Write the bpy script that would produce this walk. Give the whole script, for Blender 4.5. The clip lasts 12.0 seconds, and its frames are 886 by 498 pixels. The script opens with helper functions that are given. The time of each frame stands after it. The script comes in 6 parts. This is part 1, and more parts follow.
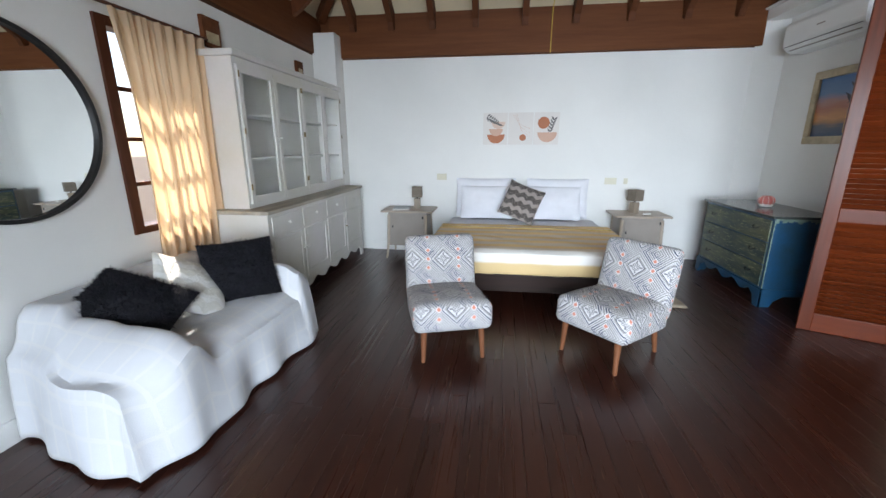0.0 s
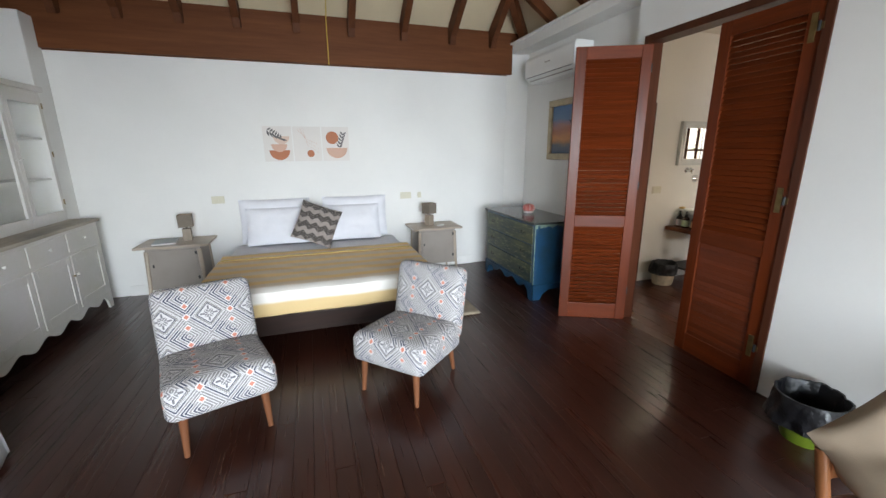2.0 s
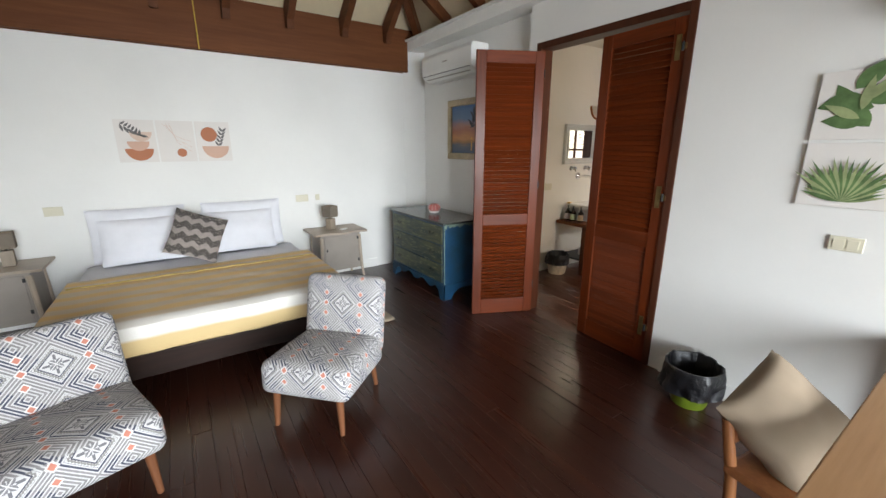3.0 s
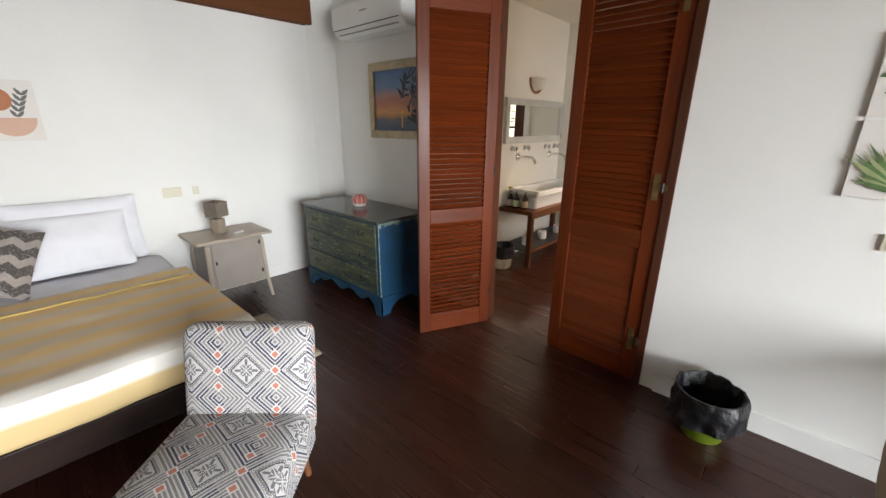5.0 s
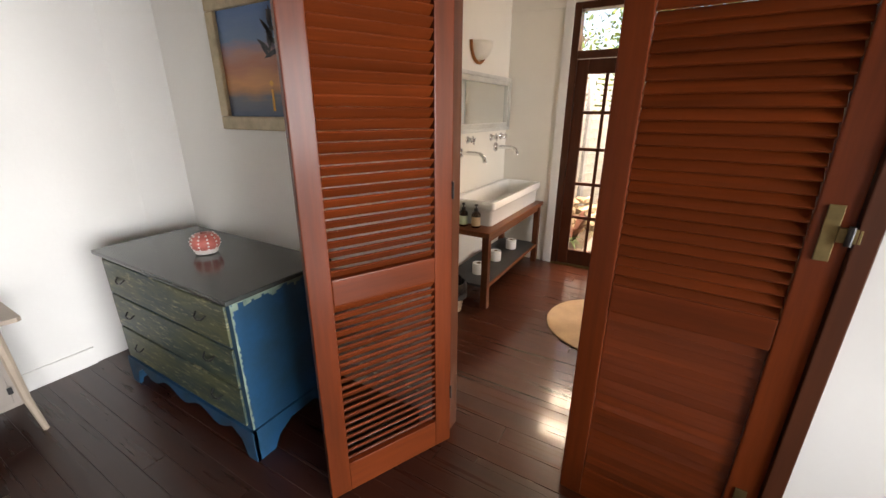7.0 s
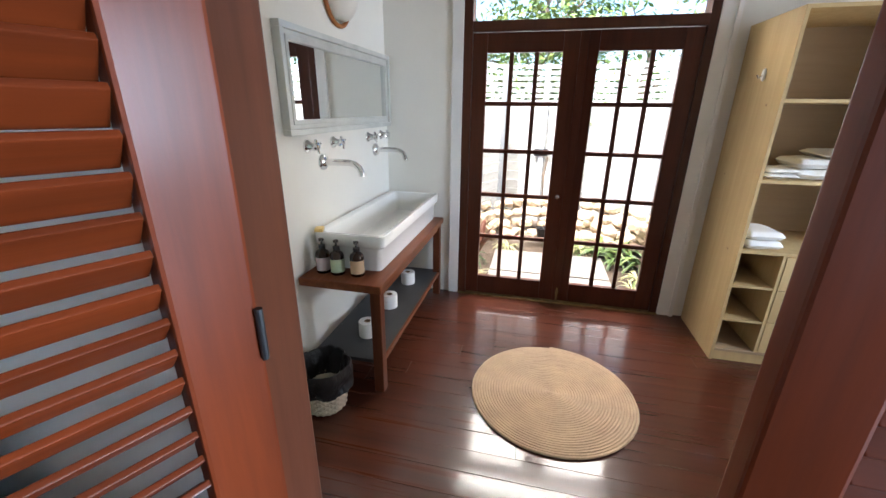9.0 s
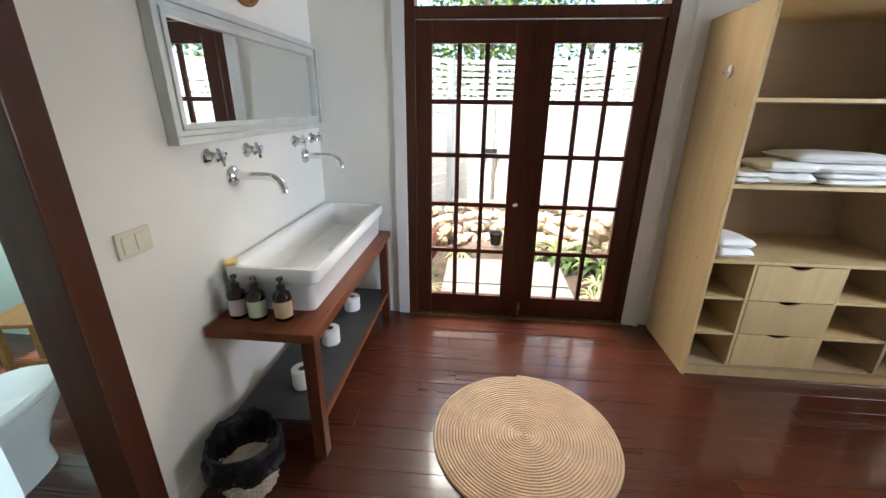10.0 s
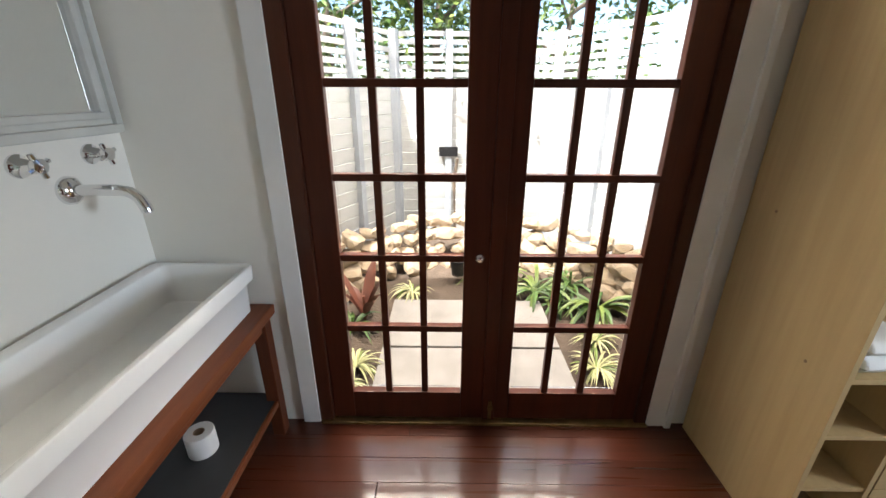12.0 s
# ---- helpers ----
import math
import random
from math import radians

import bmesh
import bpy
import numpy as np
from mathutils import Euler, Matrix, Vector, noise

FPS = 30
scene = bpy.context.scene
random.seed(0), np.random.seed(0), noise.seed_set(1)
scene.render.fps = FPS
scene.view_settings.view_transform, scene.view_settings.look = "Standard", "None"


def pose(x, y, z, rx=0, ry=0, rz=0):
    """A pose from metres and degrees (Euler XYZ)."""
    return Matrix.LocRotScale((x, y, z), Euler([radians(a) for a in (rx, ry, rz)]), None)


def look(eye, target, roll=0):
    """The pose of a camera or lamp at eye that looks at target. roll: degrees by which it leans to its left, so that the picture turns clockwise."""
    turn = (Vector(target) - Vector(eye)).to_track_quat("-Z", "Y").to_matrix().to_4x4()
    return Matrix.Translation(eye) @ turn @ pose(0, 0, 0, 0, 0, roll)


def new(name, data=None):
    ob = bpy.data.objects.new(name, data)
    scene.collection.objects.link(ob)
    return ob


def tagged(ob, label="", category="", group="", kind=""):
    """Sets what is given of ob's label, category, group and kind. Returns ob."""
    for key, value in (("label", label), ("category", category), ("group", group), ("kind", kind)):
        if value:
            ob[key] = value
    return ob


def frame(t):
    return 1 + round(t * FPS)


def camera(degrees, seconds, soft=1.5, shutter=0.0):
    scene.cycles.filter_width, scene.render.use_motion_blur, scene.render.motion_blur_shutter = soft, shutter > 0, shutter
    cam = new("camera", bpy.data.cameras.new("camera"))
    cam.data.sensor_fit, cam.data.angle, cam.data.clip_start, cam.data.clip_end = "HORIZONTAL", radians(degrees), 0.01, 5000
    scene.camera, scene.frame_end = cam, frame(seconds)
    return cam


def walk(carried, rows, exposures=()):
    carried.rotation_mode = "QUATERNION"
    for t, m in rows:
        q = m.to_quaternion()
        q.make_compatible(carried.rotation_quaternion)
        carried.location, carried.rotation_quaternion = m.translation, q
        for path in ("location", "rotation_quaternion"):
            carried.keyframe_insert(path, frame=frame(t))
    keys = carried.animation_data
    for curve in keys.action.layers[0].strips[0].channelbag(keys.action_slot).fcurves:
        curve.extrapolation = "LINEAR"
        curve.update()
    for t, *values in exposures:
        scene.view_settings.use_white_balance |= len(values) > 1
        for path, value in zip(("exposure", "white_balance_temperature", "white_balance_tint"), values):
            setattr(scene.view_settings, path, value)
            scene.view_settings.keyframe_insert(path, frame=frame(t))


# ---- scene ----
cam = camera(96.8, 12.0)
LEVEL = pose(0, 0, 0, 0, 0.4, 7.2)
PATH = [
    (0.0, 0.362, 0.445, 1.482, 75.36, -0.35, 0.70),
    (0.5, 0.334, 0.455, 1.488, 75.65, -0.29, -6.95),
    (1.0, 0.380, 0.510, 1.502, 75.92, -0.11, -15.29),
    (1.5, 0.520, 0.652, 1.515, 75.86, 0.01, -20.07),
    (2.0, 0.648, 0.736, 1.615, 76.15, -0.01, -25.41),
    (2.5, 0.657, 0.798, 1.643, 76.12, -0.11, -33.57),
    (3.0, 0.568, 0.937, 1.652, 75.67, -0.27, -41.04),
    (5.0, 0.889, 1.783, 1.641, 72.68, -0.68, -54.50),
    (5.5, 1.130, 2.079, 1.620, 72.33, -0.60, -57.81),
    (6.0, 1.403, 2.343, 1.616, 71.54, -0.54, -59.74),
    (6.5, 1.691, 2.604, 1.626, 71.22, -0.32, -62.93),
    (7.0, 2.031, 2.805, 1.603, 71.16, -0.34, -66.77),
    (9.0, 3.074, 3.269, 1.564, 70.70, -0.65, -83.95),
    (9.5, 3.275, 3.304, 1.569, 70.50, -0.57, -88.02),
    (10.0, 3.468, 3.355, 1.576, 70.35, -0.65, -91.88),
    (10.5, 3.702, 3.367, 1.582, 70.00, -0.71, -95.80),
    (11.0, 4.017, 3.332, 1.589, 69.61, -0.46, -96.88),
    (11.5, 4.350, 3.278, 1.547, 69.15, -0.31, -96.66),
    (12.0, 4.706, 3.229, 1.567, 68.72, -0.16, -96.52),
]
walk(cam, [(t, Matrix.Translation((x, y, z)) @ LEVEL @ pose(0, 0, 0, rx, ry, rz)) for t, x, y, z, rx, ry, rz in PATH],
     [(0.0, 1.37, 6550, 14), (3.0, 1.44, 7250, 15), (5.0, 1.48, 7550, 17), (6.2, 1.55, 7700, 19), (7.0, 1.8, 7850, 21), (9.0, 2.0, 5700, 12), (11.0, 1.6, 5850, 11), (12.0, 1.4, 5950, 11)])

# ---- light ----
SUN_EL, SUN_AZ = 57.0, -51.5     # the sun stands over the roof, behind the house
world = bpy.data.worlds.new("sky")
scene.world = world
world.use_nodes = True
wn = world.node_tree.nodes
sky = wn.new("ShaderNodeTexSky")
sky.sky_type, sky.sun_disc = "NISHITA", False
sky.sun_elevation, sky.sun_rotation = radians(SUN_EL), radians(SUN_AZ)
world.node_tree.links.new(sky.outputs[0], wn["Background"].inputs[0])
wn["Background"].inputs[1].default_value = 0.14
sun = new("sun", bpy.data.lights.new("sun", "SUN"))
sun.data.energy, sun.data.angle, sun.data.color = 5.0, radians(0.5), (1, 0.94, 0.84)
sx = -math.cos(radians(SUN_EL)) * 0.78
sy = math.cos(radians(SUN_EL)) * 0.62
sun.matrix_world = look((sx * 20, sy * 20, math.sin(radians(SUN_EL)) * 20), (0, 0, 0))


def window_light(name, at, target, sx_, sy_, watts, color):
    ob = new(name, bpy.data.lights.new(name, "AREA"))
    ob.data.shape, ob.data.size, ob.data.size_y, ob.data.energy, ob.data.color = "RECTANGLE", sx_, sy_, watts, color
    ob.matrix_world = look(at, target)
    return ob


window_light("veranda_daylight", (0.45, -6.2, 2.5), (0.45, 3, 1.3), 6.5, 4.2, 1060, (0.75, 0.885, 1.0))
# added fill above the garden, warm like sunlit bounce, to brighten the bathroom
window_light("garden_fill_light", (7.7, 3.05, 4.1), (6.1, 3.05, 0.8), 3.2, 2.2, 230, (1.0, 0.86, 0.66))
window_light("bath_window_daylight", (4.7, -0.42, 1.6), (4.9, 4.4, 0.9), 0.9, 1.0, 10, (1.0, 0.94, 0.86))
window_light("toilet_window_daylight", (4.7, 6.72, 1.7), (4.7, 5, 1.2), 0.7, 0.7, 7, (0.90, 1.0, 0.97))


# ---- materials ----
def nodes_of(name):
    m = bpy.data.materials.new(name)
    m.use_nodes = True
    t = m.node_tree
    return m, t, t.nodes["Principled BSDF"]


def mixc(t, fac, a, b, blend="MIX"):
    n = t.nodes.new("ShaderNodeMix")
    n.data_type, n.blend_type = "RGBA", blend
    for sock, val in ((n.inputs[0], fac), (n.inputs[6], a), (n.inputs[7], b)):
        if hasattr(val, "links"):
            t.links.new(val, sock)
        elif isinstance(val, (int, float)):
            sock.default_value = val
        else:
            sock.default_value = (*val[:3], 1)
    return n.outputs[2]


def maths(t, op, a, b=0.0, c=0.0):
    n = t.nodes.new("ShaderNodeMath")
    n.operation = op
    for sock, val in zip(n.inputs, (a, b, c)):
        if hasattr(val, "links"):
            t.links.new(val, sock)
        else:
            sock.default_value = val
    return n.outputs[0]


def coords(t, which="Object", scale=(1, 1, 1)):
    c = t.nodes.new("ShaderNodeTexCoord")
    mp = t.nodes.new("ShaderNodeMapping")
    mp.inputs["Scale"].default_value = scale
    t.links.new(c.outputs[which], mp.inputs[0])
    return mp.outputs[0]


def noise_tex(t, vec, scale, detail=4.0, rough=0.55):
    n = t.nodes.new("ShaderNodeTexNoise")
    n.inputs["Scale"].default_value, n.inputs["Detail"].default_value, n.inputs["Roughness"].default_value = scale, detail, rough
    t.links.new(vec, n.inputs["Vector"])
    return n.outputs["Fac"]


def ramp(t, fac, stops, interp="LINEAR"):
    n = t.nodes.new("ShaderNodeValToRGB")
    n.color_ramp.interpolation = interp
    els = n.color_ramp.elements
    els[0].position, els[0].color = stops[0][0], (*stops[0][1][:3], 1)
    els[1].position, els[1].color = stops[-1][0], (*stops[-1][1][:3], 1)
    for p, c in stops[1:-1]:
        els.new(p).color = (*c[:3], 1)
    t.links.new(fac, n.inputs[0])
    return n.outputs[0]


def grey(v):
    return (v, v, v)


def bumped(t, bsdf, height, strength=0.2, dist=0.01):
    b = t.nodes.new("ShaderNodeBump")
    b.inputs["Strength"].default_value, b.inputs["Distance"].default_value = strength, dist
    t.links.new(height, b.inputs["Height"])
    t.links.new(b.outputs[0], bsdf.inputs["Normal"])


def surface(name, base, rough=0.6, metal=0.0, vary=0.12, scale=3.0, fine=60.0, bump=0.15, dist=0.004, which="Object", spec=0.5, stretch=(1, 1, 1), tint=None):
    """A plain surface with blotches at one scale and grain at another."""
    m, t, b = nodes_of(name)
    v = coords(t, which, stretch)
    big, small = noise_tex(t, v, scale, 5), noise_tex(t, v, fine, 3)
    other = tint or tuple(c * (1 - 2.2 * vary) for c in base)
    f = ramp(t, big, [(0.35, grey(0)), (0.7, grey(1))])
    col = mixc(t, f, base, other)
    col = mixc(t, maths(t, "MULTIPLY", small, vary), col, tuple(c * 0.4 for c in base))
    t.links.new(col, b.inputs["Base Color"])
    r = maths(t, "MULTIPLY_ADD", big, 0.25 * rough, rough * 0.87)
    t.links.new(r, b.inputs["Roughness"])
    b.inputs["Metallic"].default_value = metal
    b.inputs["Specular IOR Level"].default_value = spec
    bumped(t, b, maths(t, "MULTIPLY_ADD", small, 0.5, big), bump, dist)
    return m


def wood(name, light, dark, rough=0.35, along=2, scale=1.0, coat=0.0, wear=None, coat_rough=0.22, spec=0.16):
    """Streaky wood, the grain along the given axis."""
    m, t, b = nodes_of(name)
    st = [14.0, 14.0, 14.0]
    st[along] = 0.9
    v = coords(t, "Object", tuple(s * scale for s in st))
    info = t.nodes.new("ShaderNodeObjectInfo")
    shift = t.nodes.new("ShaderNodeVectorMath")
    shift.operation = "ADD"
    t.links.new(v, shift.inputs[0])
    t.links.new(maths(t, "MULTIPLY", info.outputs["Random"], 40.0), shift.inputs[1])
    v = shift.outputs[0]
    g = noise_tex(t, v, 2.0, 6, 0.65)
    fine = noise_tex(t, v, 9.0, 3)
    col = mixc(t, ramp(t, g, [(0.3, grey(0)), (0.72, grey(1))]), dark, light)
    col = mixc(t, maths(t, "MULTIPLY", fine, 0.35), col, tuple(c * 0.45 for c in dark))
    col = mixc(t, maths(t, "MULTIPLY", info.outputs["Random"], 0.35), col, tuple(c * 0.55 for c in dark))
    if wear:
        w = noise_tex(t, coords(t), 5.0, 8, 0.7)
        col = mixc(t, ramp(t, w, [(0.60, grey(0)), (0.72, grey(0.7))]), col, wear)
    t.links.new(col, b.inputs["Base Color"])
    t.links.new(maths(t, "MULTIPLY_ADD", fine, 0.25, rough - 0.1), b.inputs["Roughness"])
    b.inputs["Coat Weight"].default_value, b.inputs["Coat Roughness"].default_value = coat, coat_rough
    b.inputs["Specular IOR Level"].default_value = spec
    bumped(t, b, g, 0.12, 0.003)
    return m


WHITE_WALL = surface("white_painted_plaster", (0.80, 0.79, 0.76), 0.75, vary=0.035, scale=0.9, fine=45, bump=0.25, dist=0.003)
BATH_WALL = surface("cream_painted_plaster", (0.80, 0.77, 0.70), 0.7, vary=0.035, scale=0.9, fine=45, bump=0.25, dist=0.003)
TOILET_WALL = surface("pale_green_plaster", (0.68, 0.78, 0.70), 0.7, vary=0.03, scale=0.9, bump=0.2)
TRIM_WHITE = surface("white_gloss_paint", (0.80, 0.79, 0.76), 0.4, vary=0.04, scale=4, bump=0.1)
CREAM_BOARD = surface("cream_ceiling_board", (0.74, 0.62, 0.42), 0.7, vary=0.08, scale=1.2, bump=0.2)
BROWN_BEAM = wood("brown_stained_beam", (0.20, 0.070, 0.026), (0.125, 0.042, 0.016), 0.55, 0, 0.4)
BROWN_RAFTER = wood("brown_stained_rafter", (0.17, 0.058, 0.022), (0.10, 0.034, 0.014), 0.55, 1, 0.4)
DOOR_WOOD = wood("reddish_varnished_wood", (0.235, 0.042, 0.009), (0.10, 0.018, 0.004), 0.42, 2, 0.5, 0.15)
SLAT_WOOD = wood("reddish_varnished_slat", (0.235, 0.042, 0.009), (0.10, 0.018, 0.004), 0.42, 0, 0.5, 0.15)
JAMB_WOOD = wood("dark_varnished_jamb", (0.11, 0.034, 0.016), (0.06, 0.019, 0.010), 0.35, 2, 0.5, 0.2)
VANITY_WOOD = wood("brown_oiled_wood", (0.26, 0.085, 0.030), (0.14, 0.040, 0.016), 0.4, 0, 0.6, 0.1)
VANITY_LEG = wood("brown_oiled_leg", (0.17, 0.050, 0.020), (0.09, 0.026, 0.012), 0.4, 2, 0.6, 0.1)
FLOOR_WOOD = wood("dark_polished_floorboard", (0.062, 0.018, 0.010), (0.030, 0.009, 0.006), 0.28, 1, 0.35, 0.15, wear=(0.085, 0.033, 0.022), spec=0.42)
BATH_FLOOR_WOOD = wood("reddish_polished_floorboard", (0.105, 0.027, 0.012), (0.050, 0.013, 0.007), 0.28, 1, 0.35, 0.9, coat_rough=0.11, spec=0.20)
GROOVE = surface("dark_floor_gap", (0.012, 0.006, 0.005), 0.8)
BED_WOOD = wood("near_black_bed_wood", (0.034, 0.016, 0.011), (0.016, 0.009, 0.007), 0.48, 0, 0.5, 0.0)
LEG_WOOD = wood("orange_brown_leg", (0.24, 0.095, 0.045), (0.15, 0.055, 0.025), 0.4, 2, 1.0, 0.1)
DESK_WOOD = wood("light_brown_desk", (0.42, 0.23, 0.11), (0.32, 0.165, 0.075), 0.45, 0, 0.5)
STOOL_WOOD = wood("honey_stool_wood", (0.50, 0.27, 0.09), (0.36, 0.18, 0.06), 0.45, 0, 0.6)
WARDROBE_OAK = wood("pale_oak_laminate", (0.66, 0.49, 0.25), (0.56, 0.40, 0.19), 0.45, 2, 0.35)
# the same oak darkened: shade inside the open wardrobe put into the colour
WARDROBE_IN_SHADE = wood("pale_oak_laminate_inner_shade", (0.50, 0.37, 0.23), (0.42, 0.30, 0.18), 0.5, 1, 0.35)
GREY_WHITE_PAINT = surface("worn_grey_white_paint", (0.64, 0.62, 0.55), 0.55, vary=0.10, scale=2.2, fine=30, bump=0.2, tint=(0.70, 0.67, 0.66))
CABINET_TOP = surface("worn_wood_and_paint", (0.50, 0.44, 0.35), 0.5, vary=0.2, scale=4, fine=30, stretch=(3, 0.5, 1))
TAUPE_PAINT = surface("taupe_paint", (0.33, 0.285, 0.25), 0.5, vary=0.07, scale=3, bump=0.12)
TAUPE_TOP = surface("beige_taupe_paint", (0.45, 0.365, 0.285), 0.4, vary=0.08, scale=4, bump=0.1)
DRESSER_BLUE = surface("deep_blue_paint", (0.006, 0.060, 0.135), 0.42, vary=0.2, scale=5, fine=40, tint=(0.010, 0.038, 0.062))
DRESSER_TOP = surface("dark_grey_green_polish", (0.055, 0.062, 0.058), 0.18, vary=0.2, scale=6, bump=0.05)
DRESSER_PALE = surface("rubbed_pale_green_edge", (0.22, 0.30, 0.24), 0.55, vary=0.3, scale=9)
m, t, b = nodes_of("distressed_green_paint")
v = coords(t, "Object", (1, 0.7, 4.2))
n1, n2 = noise_tex(t, v, 3.0, 8, 0.7), noise_tex(t, v, 16.0, 6, 0.7)
c = mixc(t, ramp(t, n1, [(0.40, grey(0)), (0.60, grey(1))]), (0.014, 0.036, 0.036), (0.085, 0.092, 0.046))
c = mixc(t, ramp(t, n2, [(0.55, grey(0)), (0.66, grey(0.85))]), c, (0.32, 0.30, 0.17))
t.links.new(c, b.inputs["Base Color"])
b.inputs["Roughness"].default_value = 0.42
bumped(t, b, n2, 0.15, 0.003)
DRESSER_GREEN = m
LINEN = surface("white_bed_linen", (0.80, 0.80, 0.84), 0.9, vary=0.03, scale=7, fine=180, bump=0.3, dist=0.006)
TAN_CLOTH = surface("tan_cotton", (0.31, 0.235, 0.165), 0.9, vary=0.06, scale=6, fine=200, bump=0.3)
BLACK_FUR = surface("black_fur", (0.005, 0.0045, 0.010), 0.9, vary=0.3, scale=14, fine=200, bump=0.5)
BEIGE_RUG = surface("beige_pile", (0.36, 0.29, 0.21), 0.95, vary=0.15, scale=9, fine=160, bump=0.7, dist=0.01)
RATTAN_PALE = surface("pale_wicker", (0.72, 0.62, 0.48), 0.7, vary=0.15, scale=20, fine=120)
BAG = surface("black_plastic_bag", (0.008, 0.008, 0.010), 0.38, vary=0.1, scale=9, fine=25, bump=0.8, dist=0.02)
GREEN_PLASTIC = surface("olive_green_plastic", (0.10, 0.14, 0.012), 0.35, vary=0.06)
CERAMIC = surface("white_glazed_ceramic", (0.82, 0.82, 0.80), 0.10, vary=0.015, scale=2, bump=0.03)
PLASTIC_WHITE = surface("white_plastic", (0.80, 0.80, 0.78), 0.35, vary=0.02, bump=0.03)
PLASTIC_CREAM = surface("cream_plastic", (0.68, 0.64, 0.50), 0.35, vary=0.03, bump=0.03)
PAPER = surface("white_tissue_paper", (0.82, 0.80, 0.77), 0.95, vary=0.03, fine=90, bump=0.3)
CARD = surface("brown_cardboard", (0.33, 0.22, 0.13), 0.9)
CHROME = surface("chrome", (0.80, 0.80, 0.80), 0.09, 1.0, vary=0.04, bump=0.02)
BRASS = surface("dull_brass", (0.30, 0.22, 0.10), 0.5, 1.0, vary=0.15, scale=20)
BLACK_METAL = surface("black_metal", (0.012, 0.012, 0.013), 0.4, vary=0.1)
SILVER_PAINT = surface("silver_white_frame", (0.62, 0.62, 0.58), 0.32, 0.25, vary=0.08, scale=6)
AMBER = surface("dark_amber_plastic", (0.030, 0.012, 0.006), 0.12, vary=0.1, bump=0.02)
LABEL_PINK = surface("pale_pink_label", (0.60, 0.50, 0.52), 0.6, vary=0.03)
LABEL_GREEN = surface("pale_green_label", (0.50, 0.60, 0.40), 0.6, vary=0.03)
LABEL_TAN = surface("pale_tan_label", (0.60, 0.42, 0.26), 0.6, vary=0.03)
DARK_SHELF = surface("charcoal_shelf", (0.035, 0.037, 0.040), 0.5, vary=0.1)
TERRACOTTA = surface("terracotta_print", (0.50, 0.19, 0.10), 0.8, vary=0.05)
BLUSH = surface("blush_print", (0.66, 0.42, 0.32), 0.8, vary=0.05)
CHARCOAL = surface("charcoal_print", (0.16, 0.15, 0.15), 0.8, vary=0.05)
PRINT_PAPER = surface("off_white_print", (0.76, 0.72, 0.68), 0.8, vary=0.03)
LEAF_PRINT = surface("green_leaf_print", (0.12, 0.22, 0.075), 0.8, vary=0.25, scale=12)
LEAF_PRINT_PALE = surface("pale_green_leaf_print", (0.36, 0.42, 0.20), 0.8, vary=0.2, scale=12)
GOLD_FRAME = surface("whitewashed_gold_frame", (0.55, 0.44, 0.27), 0.5, vary=0.15, scale=12)
PALM_PAINT = surface("dark_palm_paint", (0.11, 0.115, 0.13), 0.7, vary=0.3, scale=20)
SUN_PAINT = surface("orange_sun_paint", (0.85, 0.45, 0.10), 0.7, vary=0.1)
WOOD_RIM = wood("orange_sconce_rim", (0.45, 0.19, 0.06), (0.32, 0.12, 0.04), 0.4, 0)
ALABASTER = surface("alabaster_glass", (0.78, 0.74, 0.66), 0.3, vary=0.05, scale=9, bump=0.05)
SHADE_CLOTH = surface("grey_brown_shade_cloth", (0.22, 0.18, 0.14), 0.85, vary=0.12, scale=9, fine=120)
LAMP_BASE = surface("washed_wood_lamp_base", (0.36, 0.29, 0.22), 0.6, vary=0.12, scale=12, stretch=(1, 1, 0.3))
BOOK = surface("grey_blue_book_cover", (0.36, 0.38, 0.38), 0.5, vary=0.05)
URCHIN_PINK = surface("coral_pink_glaze", (0.62, 0.16, 0.13), 0.35, vary=0.15, scale=20)
URCHIN_WHITE = surface("white_glaze_dots", (0.80, 0.74, 0.70), 0.4, vary=0.03)
TEAL_CLOTH = surface("teal_towel", (0.06, 0.30, 0.27), 0.9, vary=0.1, fine=160)
TOWEL = surface("white_terry", (0.80, 0.78, 0.74), 0.95, vary=0.04, scale=9, fine=200, bump=0.7, dist=0.006)
CORD_YELLOW = surface("yellow_cord", (0.62, 0.42, 0.07), 0.6, vary=0.05)
CABINET_DARK = surface("blue_black_lacquer", (0.02, 0.03, 0.03), 0.3, vary=0.1)
SOAP = surface("amber_soap", (0.70, 0.48, 0.16), 0.45, vary=0.1, scale=20)
# outdoors
SLAB = surface("pale_paving_slab", (0.31, 0.28, 0.255), 0.85, vary=0.12, scale=4, fine=80, bump=0.4)
SOIL = surface("dry_brown_soil", (0.12, 0.085, 0.060), 0.95, vary=0.2, scale=6, fine=50, bump=0.9, dist=0.03)
STONE = surface("buff_fieldstone", (0.38, 0.28, 0.175), 0.85, vary=0.16, scale=5, fine=40, bump=0.6, dist=0.02, tint=(0.34, 0.27, 0.20))
FENCE = surface("pale_grey_fence_paint", (0.50, 0.50, 0.485), 0.7, vary=0.10, scale=3, fine=40, stretch=(1, 1, 4))
FENCE_POST = surface("grey_fence_post_paint", (0.36, 0.38, 0.41), 0.7, vary=0.10, scale=3)
LEAF = surface("green_leaf", (0.095, 0.170, 0.035), 0.5, vary=0.3, scale=3, fine=20)
LEAF_LIGHT = surface("yellow_green_leaf", (0.20, 0.27, 0.055), 0.5, vary=0.25, scale=3, fine=20)
LEAF_PALE = surface("cream_edged_leaf", (0.55, 0.53, 0.26), 0.5, vary=0.2, scale=8)
